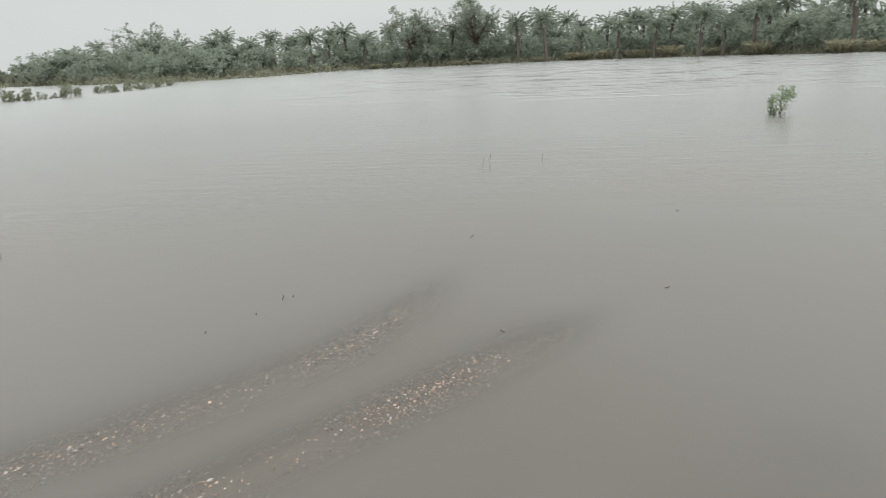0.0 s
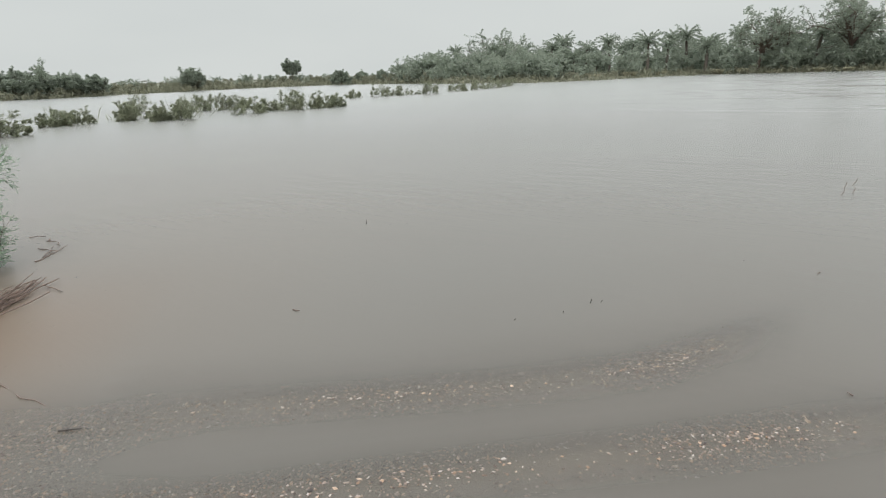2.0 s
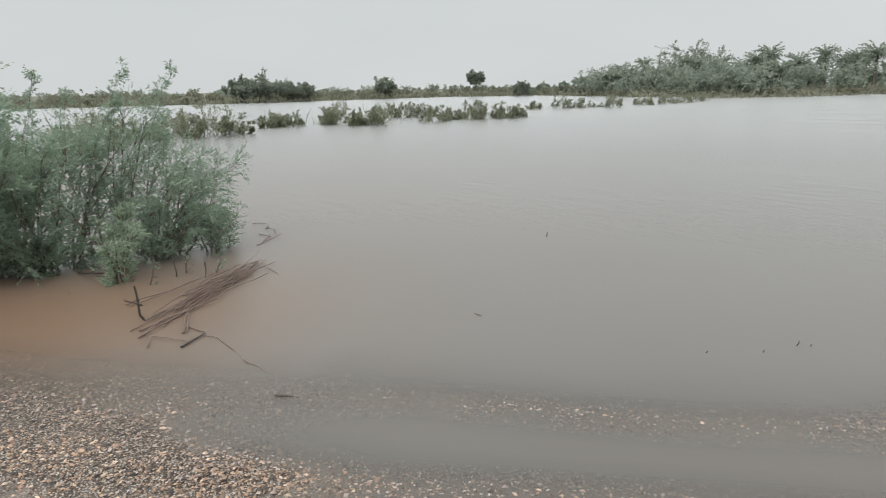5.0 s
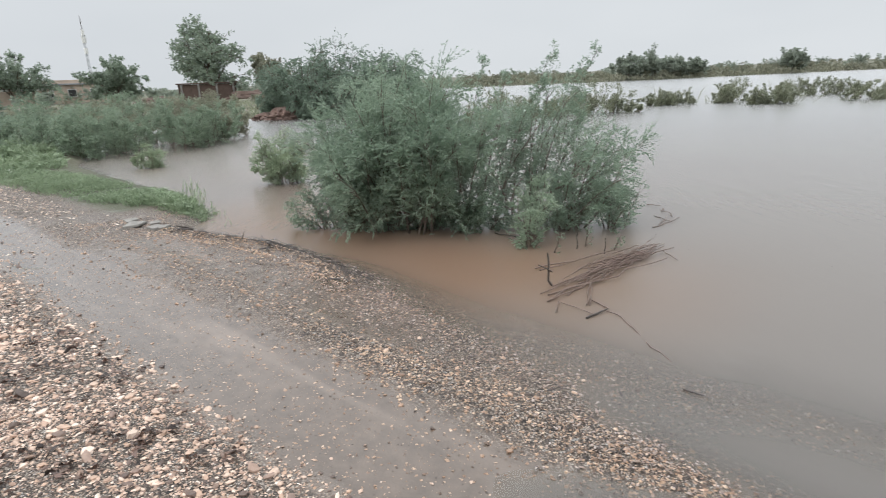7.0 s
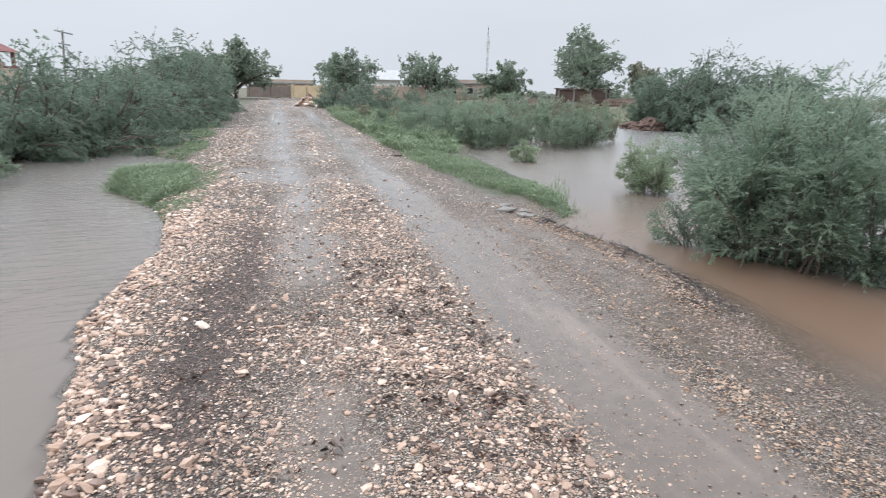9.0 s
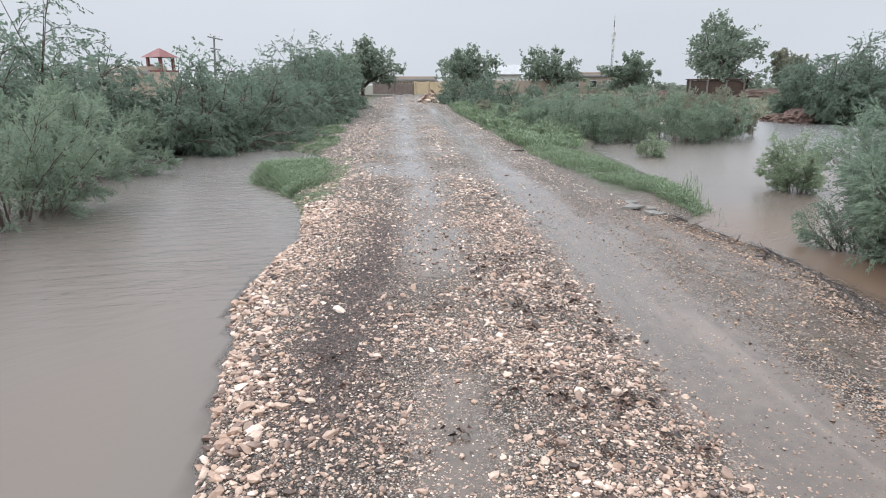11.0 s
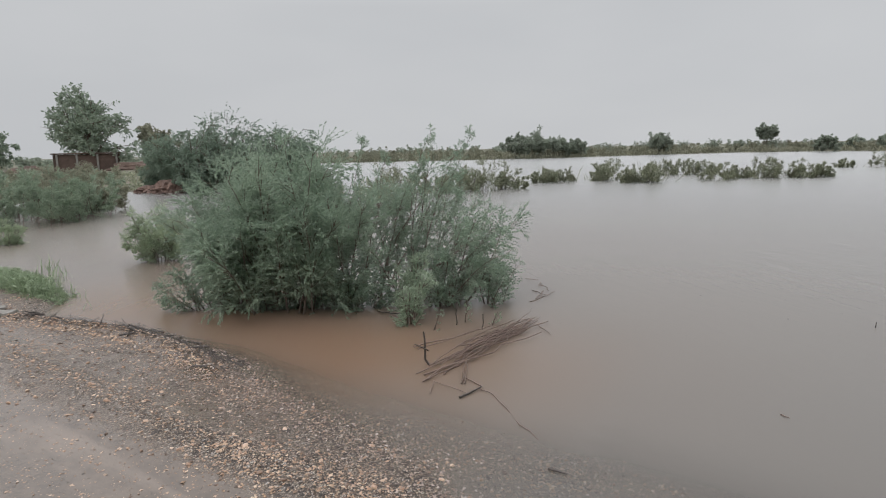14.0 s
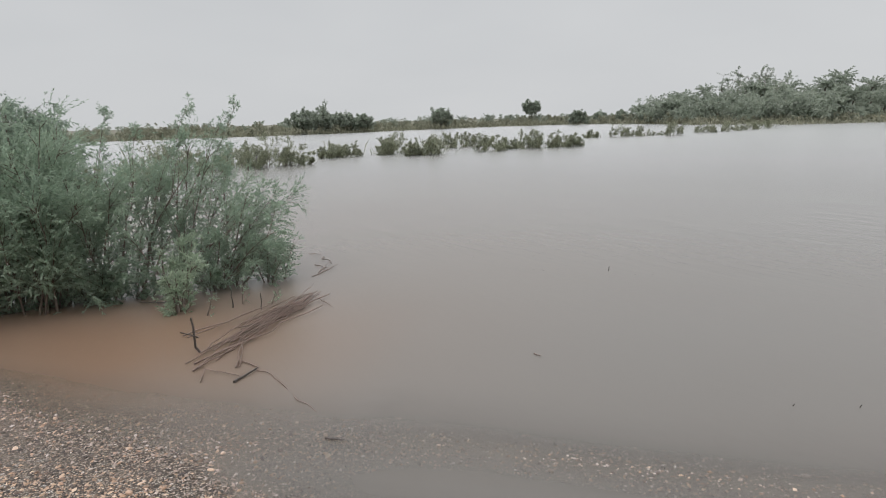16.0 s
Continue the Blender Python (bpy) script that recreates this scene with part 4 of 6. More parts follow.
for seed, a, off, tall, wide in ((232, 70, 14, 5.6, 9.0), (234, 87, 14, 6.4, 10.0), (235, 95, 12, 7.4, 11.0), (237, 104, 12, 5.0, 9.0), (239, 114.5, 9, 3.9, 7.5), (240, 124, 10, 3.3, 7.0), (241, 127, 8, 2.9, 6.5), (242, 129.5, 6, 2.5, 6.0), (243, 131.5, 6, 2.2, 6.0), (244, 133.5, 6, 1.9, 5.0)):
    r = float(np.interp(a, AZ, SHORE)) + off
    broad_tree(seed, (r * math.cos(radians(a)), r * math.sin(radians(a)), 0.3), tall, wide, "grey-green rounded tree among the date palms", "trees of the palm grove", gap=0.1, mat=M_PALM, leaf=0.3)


# ---- date palms ----
def palm(seed, tall, fronds=34, reach=2.6):
    rng = np.random.default_rng(seed)
    ob = thing("date_palm", "grey-green date palm on the far bank", "palm tree", group="date palm grove")
    line = grow(np.array([[0, 0, -0.3]]), np.array([[0.04, 0.02, 1.0]]), np.array([tall + 0.3]), 9, 0.025, 0, rng)
    v, f = tubes(line, np.array([0.25]), np.array([0.2]), 9)
    ring = v.reshape(10, 9, 3)
    ring += (ring - ring.mean(1, keepdims=True)) * rng.uniform(-0.15, 0.3, (10, 9, 1))
    part("trunk", mesh_of("trunk", ring.reshape(-1, 3), f, M_PALM_TRUNK, True), ob)
    a, up = np.arange(fronds) * 2.4 + rng.normal(0, 0.2, fronds), np.linspace(2.4, -0.6, fronds)
    way = np.stack([np.cos(a), np.sin(a), up], 1)
    rib = grow(np.repeat(line[:, -1], fronds, 0), way, reach * rng.uniform(0.85, 1.1, fronds), 5, 0.02, 0.2, rng)
    b, w, at = shoots(rib, 30, 0.06, 1.0, 30, rng)
    leaf = blades(b, w, 0.46 * (1.2 - 0.5 * at) * rng.uniform(0.8, 1.1, len(b)), 0.19, rng, 0.1)
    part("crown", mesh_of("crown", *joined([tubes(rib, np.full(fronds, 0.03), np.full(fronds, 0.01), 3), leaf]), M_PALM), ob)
    return ob


palms = [palm(300 + n, h) for n, h in enumerate((5.0, 3.4, 5.8, 1.6))]
rng = np.random.default_rng(77)
spots = [(-72.0, 94.5), (-66.5, 95.0), (-54.0, 98.0), (-50.5, 99.0), (-43.0, 100.5), (-30.0, 101.5), (5.2, 97.0), (10.0, 95.5), (15.0, 92.5), (19.5, 89.5), (23.5, 83.0), (28.3, 78.5), (31.5, 75.5), (34.5, 69.0), (38.5, 64.0), (42.0, 60.0), (-35.5, 101.0), (-24.0, 101.0), (1.0, 99.0), (26.0, 82.0)]
for a in np.linspace(47, 128, 78):
    r = float(np.interp(a, AZ, SHORE)) + rng.uniform(4, 18)
    spots.append((r * math.cos(radians(a)), r * math.sin(radians(a))))
for a in (136.0, 139.0, 141.5, 143.5, 146.0, 149.0, 152.5):
    r = float(np.interp(a, AZ, SHORE)) + rng.uniform(3, 10)
    spots.append((r * math.cos(radians(a)), r * math.sin(radians(a))))
for n, (x, y) in enumerate(spots):
    low = n >= 98
    src = palms[3] if low else palms[(0, 2, 1, 0, 1)[n % 5]]
    ob = src if n in (0, 1, 2, 98) and src.location.length == 0 else copy_thing(src, Matrix())
    k = rng.uniform(0.85, 1.1) * (0.58 if low else float(np.interp(math.degrees(math.atan2(y, x)), [98, 112, 128], [1.0, 0.86, 0.68])))
    ob.matrix_basis = Matrix.LocRotScale((x, y, 0.3), Euler((0, 0, rng.uniform(0, 6.28))), (k, k, k * rng.uniform(0.9, 1.1)))


# ---- scrub, reeds and grass ----
def shore_points(count, low, high, near, deep, seed):
    g = np.random.default_rng(seed)
    a = g.uniform(low, high, count)
    r = np.interp(a, AZ, SHORE) + near + deep * g.uniform(0, 1, count) ** 1.3
    return np.stack([r * np.cos(np.radians(a)), r * np.sin(np.radians(a))], 1), g


def stuff(name, label, category, mesh):
    return tagged(new(name, mesh), label, category, kind="stuff")


def scrub(name, label, seed, count, low, high, near, deep, tall, mat, leaf=0.5, wide=0.34, m2=3):
    xy, g = shore_points(count, low, high, near, deep, seed)
    base = np.column_stack([xy, height(xy[:, 0], xy[:, 1]) - 0.1])
    w, f = woody(seed, base, np.column_stack([g.normal(0, 0.35, (count, 2)), np.ones(count)]), tall * g.uniform(0.5, 1.1, count), r0=0.05, steps=4, m1=6, len1=0.5, ang1=50, low1=0.05, m2=m2, len2=0.25, leaves=5, leaf=leaf, wide=wide, leaf_ang=60, tip=0.3)
    v, q = joined([*w, f])
    return stuff(name, label, "undergrowth", mesh_of(name, v, q, mat))


scrub("grove_undergrowth", "dense dark undergrowth beneath the palm grove", 401, 1100, 44, 130, 0.8, 22, 3.4, M_PALM, leaf=0.46, wide=0.26, m2=5)
scrub("far_bank_scrub", "low brown-green scrub along the far bank", 402, 420, 126, 182, 0.3, 14, 1.5, M_SCRUB, leaf=0.26, wide=0.15, m2=5)
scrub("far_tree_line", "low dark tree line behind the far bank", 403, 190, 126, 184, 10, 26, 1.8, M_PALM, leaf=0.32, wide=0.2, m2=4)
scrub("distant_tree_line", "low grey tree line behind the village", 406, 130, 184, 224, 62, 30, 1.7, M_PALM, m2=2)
scrub("village_scrub", "low olive scrub on the land before the village", 404, 140, 186, 218, 1, 26, 0.7, M_SCRUB, leaf=0.2, wide=0.1)
scrub("road_bank_scrub", "dark scrub on the bank behind the mesquite", 405, 90, 239, 300, 4, 26, 2.6, M_MESQUITE, leaf=0.24, wide=0.1)


def blade_field(name, label, xy, tall, wide, mat, seed, lean=0.35, sink=0.02):
    g = np.random.default_rng(seed)
    base = np.column_stack([xy, height(xy[:, 0], xy[:, 1]) - sink])
    way = np.column_stack([g.normal(0, lean, (len(xy), 2)), np.ones(len(xy))])
    tall = tall * np.clip(0.85 + 0.9 * soft_noise(xy[:, 0] * 2.1, xy[:, 1] * 2.1, seed), 0.35, 1.5)
    v, f = blades(base, way, tall * g.uniform(0.45, 1.15, len(xy)), wide * g.uniform(0.6, 1.3, len(xy)), g, bend=0.3)
    return stuff(name, label, "grass", mesh_of(name, v, f, mat))


xy, _ = shore_points(5200, 46, 130, -1.5, 5.0, 411)
clump = soft_noise(xy[:, 0] * 0.4, xy[:, 1] * 0.4, 12) > -0.12
blade_field("shore_reeds", "tan and green reeds along the flooded shore", xy[clump], 0.75, 0.14, M_REED, 412)
xy, _ = shore_points(6000, 104, 126, -6.0, 9.0, 413)
blade_field("shore_bushes_grass", "light green tall grass along the flooded shore", xy, 1.7, 0.18, M_SCRUB, 414)
xy, _ = shore_points(16000, 46, 184, -1.0, 8.0, 415)
blade_field("bank_grass", "dull green grass on the far bank", xy, 1.5, 0.2, M_SCRUB, 416)


def verge(count, corners, seed):
    """Points in a strip beside the road: corners give s, near u, far u."""
    g = np.random.default_rng(seed)
    s = g.uniform(corners[0][0], corners[-1][0], count)
    ss, a, b = np.array(corners).T
    u = np.interp(s, ss, a) + g.uniform(0, 1, count) * (np.interp(s, ss, b) - np.interp(s, ss, a))
    x, y = s * ALONG[0] + u * ACROSS[0], s * ALONG[1] + u * ACROSS[1]
    # blades stand in tufts
    tuft = np.stack([x, y], 1)[:count // 28]
    tuft = tuft[soft_noise(tuft[:, 0] * 1.6, tuft[:, 1] * 1.6, seed) > -0.35]
    own = g.integers(0, len(tuft), count)
    return tuft[own] + g.normal(0, 1, (count, 2)) * (0.03 + 0.05 * (own % 5) / 4)[:, None]


blade_field("verge_grass", "bright green grass verge along the gravel road", verge(12000, [(8.3, 3.95, 4.1), (8.9, 3.95, 4.3), (9.3, 3.75, 4.4), (9.9, 3.5, 4.4), (11.8, 3.25, 4.35), (13.6, 3.1, 4.4), (15.0, 3.2, 4.4)], 420), 0.25, 0.011, M_GRASS, 421, 0.4)
blade_field("verge_grass", "bright green grass verge along the gravel road", verge(24000, [(15, 3.2, 4.6), (18, 3.1, 5.4), (26, 3.15, 6.0), (38, 3.1, 6.4)], 422), 0.52, 0.03, M_GRASS, 423, 0.35)
blade_field("bank_side_grass", "lush green grass tongue reaching into the flood", verge(15000, [(9.7, -1.2, -1.4), (10.3, -1.05, -1.75), (11.2, -1.1, -2.35), (12.0, -1.2, -2.4), (12.7, -1.35, -1.9)], 424), 0.3, 0.014, M_GRASS, 425, 0.4)
blade_field("bank_side_grass", "short pale green grass on the road bank", verge(15000, [(14.9, -1.75, -2.0), (16, -1.45, -2.9), (19, -1.35, -3.9), (23, -1.9, -4.2), (26, -2.0, -4.6)], 428), 0.2, 0.02, M_GRASS, 429, 0.7)
blade_field("bank_edge_grass", "thin creeping grass at the stony bank's edge", verge(6500, [(7.9, -0.85, -1.0), (8.6, -0.8, -1.25), (9.6, -0.65, -1.5), (10.8, -0.7, -1.3), (13.5, -0.8, -1.6)], 430), 0.12, 0.012, M_GRASS, 431, 0.9)
spots = np.array([along_road(s, u) for s, u in ((9.4, 4.75), (9.7, 4.9), (10.2, 5.5), (9.1, 4.6), (10.4, 5.1), (8.0, 4.35), (8.2, 4.2), (7.6, 4.6), (9.9, 5.0), (10.8, 5.3), (8.6, 4.25), (7.5, 4.15))])
blade_field("water_sprouts", "thin green grass blades poking out of the shallows", np.repeat(spots, 9, 0) + np.random.default_rng(432).normal(0, 0.09, (108, 2)), 0.62, 0.012, M_GRASS, 433, 0.12)
blade_field("bank_edge_grass", "loose trailing grass at the verge's wet end", verge(2200, [(8.0, 3.85, 4.3), (8.6, 3.8, 4.6), (9.6, 4.1, 4.75), (10.6, 4.3, 4.9)], 434), 0.16, 0.01, M_GRASS, 435, 0.9)
blade_field("land_grass", "thin green grass on the land before the village", shore_points(8500, 186, 218, 0.5, 22, 426)[0], 0.4, 0.08, M_ISLE, 427, 0.5)

# tussocks of tall reed at the foot of the palms
g = np.random.default_rng(430)
a, k = g.uniform(0, 6.28, 420), np.sqrt(g.uniform(0, 1, 420))
spray = blades(np.stack([k * np.cos(a) * 0.7, k * np.sin(a) * 0.7, np.full(420, -0.15)], 1), np.stack([k * np.cos(a) * 0.6, k * np.sin(a) * 0.6, np.ones(420)], 1), 2.5 * g.uniform(0.6, 1.1, 420), 0.12, g, 0.3)
tussock = tagged(new("reed_tussock", mesh_of("reed_tussock", *spray, M_REED)), "rounded tan reed tussock at the water's edge", "reeds", "reed tussocks")
spots = [(a, g.uniform(-1.5, 0.5), g.uniform(0.7, 1.15)) for a in (52, 55.5, 58, 61.5, 64, 69.5, 73, 76.5, 78.6, 79.3, 81.8, 83.9, 84.4)]
spots += [(a, g.uniform(-1.5, 0.5), g.uniform(0.35, 0.6)) for a in (87.5, 93.2, 95.1, 100.4, 102.4, 107, 109.5, 112.6)]
for n, (a, off, k) in enumerate(spots):
    ob = tussock if n == 0 else copy_thing(tussock, Matrix())
    r = float(np.interp(a, AZ, SHORE)) + off
    x, y = r * math.cos(radians(a)), r * math.sin(radians(a))
    ob.matrix_basis = Matrix.LocRotScale((x, y, max(0.0, float(height(np.array([x]), np.array([y]))[0]))), Euler((0, 0, g.uniform(0, 6.28))), (k * 1.2, k * 1.2, k))

# ---- drowned shrubs in the open flood ----
drowned_feet = []
for n, (x, y, r, h) in enumerate(((-24.6, 4.6, 0.8, 1.1), (-24.9, 6.0, 0.8, 1.15), (-25.0, 7.3, 0.8, 1.1), (-25.0, 8.3, 0.5, 0.85), (-26.6, 6.6, 0.7, 1.0), (-28.4, 11.2, 0.45, 0.7), (-28.7, 12.1, 0.5, 0.75), (-28.4, 14.2, 0.5, 0.75),
                                  (-29.6, 15.2, 0.75, 1.15), (-26.3, 14.5, 0.4, 0.75), (-26.0, 15.4, 0.4, 0.75), (-32.0, 19.6, 0.7, 1.2), (-31.4, 20.8, 0.8, 1.1), (-30.9, 21.9, 0.55, 0.75), (-26.0, 18.9, 0.55, 0.85),
                                  (-26.7, 20.5, 0.55, 0.9), (-26.2, 21.5, 0.7, 1.1), (-25.8, 22.5, 0.7, 1.1), (-25.4, 23.4, 0.5, 0.95), (-25.3, 24.2, 0.35, 0.6),
                                  (-33.4, 34.0, 0.6, 0.7), (-32.8, 36.2, 0.8, 0.9), (-32.0, 38.0, 0.8, 0.8), (-30.6, 39.8, 0.7, 0.9), (-31.6, 45.2, 0.9, 0.8), (-31.8, 48.4, 1.0, 0.9), (-32.2, 52.2, 1.0, 0.8), (-32.8, 56.4, 1.1, 0.9),
                                  (-24.5, 3.2, 0.9, 1.1), (-21.5, 1.8, 0.9, 1.0))):
    g = np.random.default_rng(540 + n)
    r, h = r * g.uniform(0.85, 1.35), h * g.uniform(0.75, 1.2)
    grown = woody(500 + n, *dome(500 + n, 18, r * g.uniform(1.0, 1.4), r * g.uniform(1.1, 1.5), h, 0.9, 0.2, (0.2, 0.15)), r0=0.01, m1=8, len1=0.42, ang1=30, low1=0.0, m2=6, len2=0.22, ang2=26, leaves=11, leaf=0.075, wide=0.017, leaf_ang=24)
    plant("drowned_shrub", "olive shrub standing half drowned in the flood", "bush", (x, y, 0), grown, M_ISLE, group="drowned shrubs in the flood")
    drowned_feet.append(np.array([x, y]) + g.normal(0, 1, (44, 2)) * [r * 0.55, r * 0.6])
blade_field("drowned_reeds", "olive reeds and grass round the drowned shrubs", np.concatenate(drowned_feet), 1.6, 0.035, M_ISLE, 541, 0.35)


# ---- drifted reeds and sticks ----
def stick(name, a, b, r, parent=None, mat=None, label="", seed=0, bend=0.012):
    g = np.random.default_rng(seed)
    a, b = np.array(a, float), np.array(b, float)
    t = np.linspace(0, 1, 7)[:, None]
    line = a + (b - a) * t + g.normal(0, bend, (7, 3)) * np.sin(np.pi * t) * np.linalg.norm(b - a) * [1, 1, 0.3]
    me = mesh_of(name, *tubes(line[None], np.array([r]), np.array([r * 0.6]), 6), mat or M_STICK, True)
    ob = new(name, me)
    ob.parent = parent
    return ob


raft = thing("reed_raft", "tangled raft of dead brown reed stems adrift at the bush's foot", "driftwood", (0, 0, 0))
g = np.random.default_rng(9)
for n in range(64):
    k = 0.12 + 0.83 * g.uniform(0, 1) ** 0.62
    c = np.array([-5.12, 0.86]) + k * np.array([-0.96, 1.2]) + g.normal(0, 0.055, 2) * [1.1, 0.9]
    d = unit(np.array([-0.8, 1.0]) + g.normal(0, 0.2, 2)) * g.uniform(0.09, 0.34)
    z = g.uniform(0.004, 0.05)
    stick("reed", (*(c - d), z), (*(c + d), z + g.normal(0.008, 0.015)), g.uniform(0.0036, 0.0062), raft, seed=n, bend=0.025)
for n, (a, b, r) in enumerate((((-4.93, 0.82, 0.01), (-6.19, 2.18, 0.04), 0.008), ((-5.69, 0.88, 0.02), (-6.0, 1.66, 0.05), 0.008), ((-5.22, 0.92, 0.02), (-5.59, 1.53, 0.05), 0.008), ((-5.06, 0.85, 0.01), (-5.75, 2.07, 0.03), 0.008),
                               ((-5.1, 0.8, 0.01), (-5.48, 1.33, 0.04), 0.006), ((-4.94, 0.85, 0.02), (-5.4, 1.44, 0.03), 0.007), ((-5.6, 0.9, 0.03), (-5.9, 1.5, 0.05), 0.006), ((-4.82, 1.08, 0.01), (-5.23, 1.22, 0.03), 0.008),
                               ((-4.81, 1.1, 0.01), (-5.22, 1.23, 0.05), 0.006), ((-4.71, 0.83, 0.01), (-4.9, 0.89, 0.02), 0.006), ((-4.89, 0.89, 0.02), (-4.65, 1.07, 0.01), 0.005), ((-6.03, 2.13, 0.02), (-5.73, 2.15, 0.01), 0.006))):
    stick("stick", a, b, r * 0.75, raft, seed=60 + n, bend=0.02)
stump = thing("dead_stub", "dark forked dead stem standing in the flood", "driftwood", (-5.25, 0.95, 0))
stick("stem", (0, 0, -0.2), (-0.06, -0.05, 0.27), 0.012, stump, M_CHAR, seed=76, bend=0.04)
stick("fork", (-0.03, -0.02, 0.12), (0.02, -0.14, 0.2), 0.007, stump, M_CHAR, seed=77, bend=0.04)
for n, (x, y, tall) in enumerate(((-6.06, 1.59, 0.15), (-6.27, 1.39, 0.16))):
    ob = tagged(stick("bare_twig", (x, y, -0.1), (x - 0.01, y + 0.02, tall), 0.007, mat=M_CHAR, seed=78 + n, bend=0.04), "thin bare twig standing in brown water", "driftwood", "bare twigs by the reed raft")
tagged(stick("charred_stick", (-4.58, 1.01, 0.01), (-4.71, 1.2, 0.015), 0.009, mat=M_CHAR, seed=80), "short soaked dark stick afloat", "driftwood")
tagged(stick("thin_branch", (-4.91, 1.14, 0.01), (-4.57, 1.25, 0.006), 0.005, seed=81, bend=0.05), "thin crooked dead branch lying in the water", "driftwood")
tagged(stick("thin_branch", (-4.57, 1.25, 0.004), (-3.89, 1.31, 0.001), 0.004, seed=82, bend=0.03), "thin crooked dead branch lying in the water", "driftwood")
tagged(stick("sunken_stick", (-1.38, 2.13, -0.012), (-1.24, 2.18, -0.009), 0.007, mat=M_CHAR, seed=86), "dark stick awash between the gravel bars", "driftwood")
tagged(stick("bare_branch", (-6.98, 0.71, 0.015), (-6.62, 1.0, 0.03), 0.007, mat=M_CHAR, seed=87, bend=0.03), "bare dark branch lying beside the small shrub", "driftwood")
tagged(stick("black_stick", (-3.57, 1.24, 0.008), (-3.49, 1.31, 0.01), 0.006, mat=M_CHAR, seed=83), "short black stick lying on submerged gravel", "driftwood")
for n, (a, b) in enumerate((((-6.9, 2.39), (-7.22, 2.82)), ((-8.02, 2.76), (-7.85, 2.86)), ((-7.77, 2.86), (-7.27, 2.77)), ((-7.4, 2.61), (-7.08, 2.66)), ((-7.0, 2.5), (-7.3, 2.72)))):
    tagged(stick("floating_twig", (*a, 0.008), (*b, 0.02), 0.005, seed=150 + n, bend=0.05), "thin bare twig afloat beside the bush", "driftwood", "twigs by the bush")
tagged(stick("twig_stub", (-5.09, 5.03, -0.1), (-5.1, 5.05, 0.05), 0.006, mat=M_CHAR, seed=84), "thin dark twig poking out of the flood", "driftwood")
for n, (x, y, tall) in enumerate(((-6.2, 1.15, 0.22), (-6.35, 1.5, 0.25), (-6.15, 1.72, 0.16))):
    grown = woody(700 + n, [(0, 0, -0.1)], [(0.1, 0.1, 1)], [tall + 0.1], r0=0.01, m1=7, len1=0.3, m2=3, len2=0.14, leaves=3, leaf=0.03, wide=0.008)
    plant("bare_sprig", "small half-bare sprig standing in brown water", "shrub", (x, y, 0), grown, M_TAMARISK_GREY, group="sprigs by the reed raft")


# dark twigs washed up along the waterline, and bits afloat
g = np.random.default_rng(95)
litter = []
for n in range(130):
    s = g.uniform(4.3, 7.4)
    u = float(right_edge(s)) + g.normal(-0.01, 0.07)
    x, y = s * ALONG[0] + u * ACROSS[0], s * ALONG[1] + u * ACROSS[1]
    d = unit(ALONG + g.normal(0, 0.7, 2)) * 0.025 * (5.5 ** g.uniform(0, 1))
    z = max(0.0, float(height(np.array([x]), np.array([y]))[0])) + 0.006
    up = max(0.0, g.normal(0.012, 0.03))
    line = np.array([[(x - d[0], y - d[1], z), (x + d[0] * 0.1 + g.normal(0, 0.01), y + d[1] * 0.2, z + 0.012 + up * 0.4), (x + d[0], y + d[1], z + 0.004 + up)]])
    litter.append(tubes(line, [g.uniform(0.003, 0.011)], [0.002], 4))
stuff("twig_litter", "dark soaked twigs washed up along the waterline", "debris", mesh_of("twig_litter", *joined(litter), M_CHAR))
for n, (x, y, tall) in enumerate(((-0.86, 8.98, 0.17), (-0.76, 9.15, 0.19), (0.02, 9.46, 0.12))):
    tagged(stick("reed_stub", (x, y, -0.08), (x + 0.02, y + 0.01, tall), 0.005, mat=M_STICK, seed=165 + n, bend=0.05), "thin dead reed standing in the open flood", "driftwood", "reed stubs in the open flood")
for n, (x, y, tall) in enumerate(((-2.08, 4.08, 0.035), (-2.17, 3.82, 0.015), (-2.39, 3.55, 0.012), (-2.02, 4.13, 0.018))):
    tagged(stick("twig_stub", (x, y, -0.06), (x + 0.02, y + 0.015, tall), 0.004, mat=M_CHAR, seed=160 + n, bend=0.08), "tiny dark twig poking out of the flood", "driftwood", "twigs in the open flood")
for n, (x, y, d) in enumerate(((-3.81, 2.89, 0.07), (-0.82, 5.54, 0.06), (-0.5, 3.6, 0.03), (4.6, 9.4, 0.1), (1.2, 6.4, 0.04), (0.6, 4.3, 0.03))):
    a = n * 1.3
    tagged(stick("floating_twig", (x, y, 0.004), (x + d * math.cos(a), y + d * math.sin(a), 0.01), 0.004, mat=M_STICK, seed=130 + n, bend=0.06), "short dark twig afloat on the flood", "driftwood", "floating twigs")


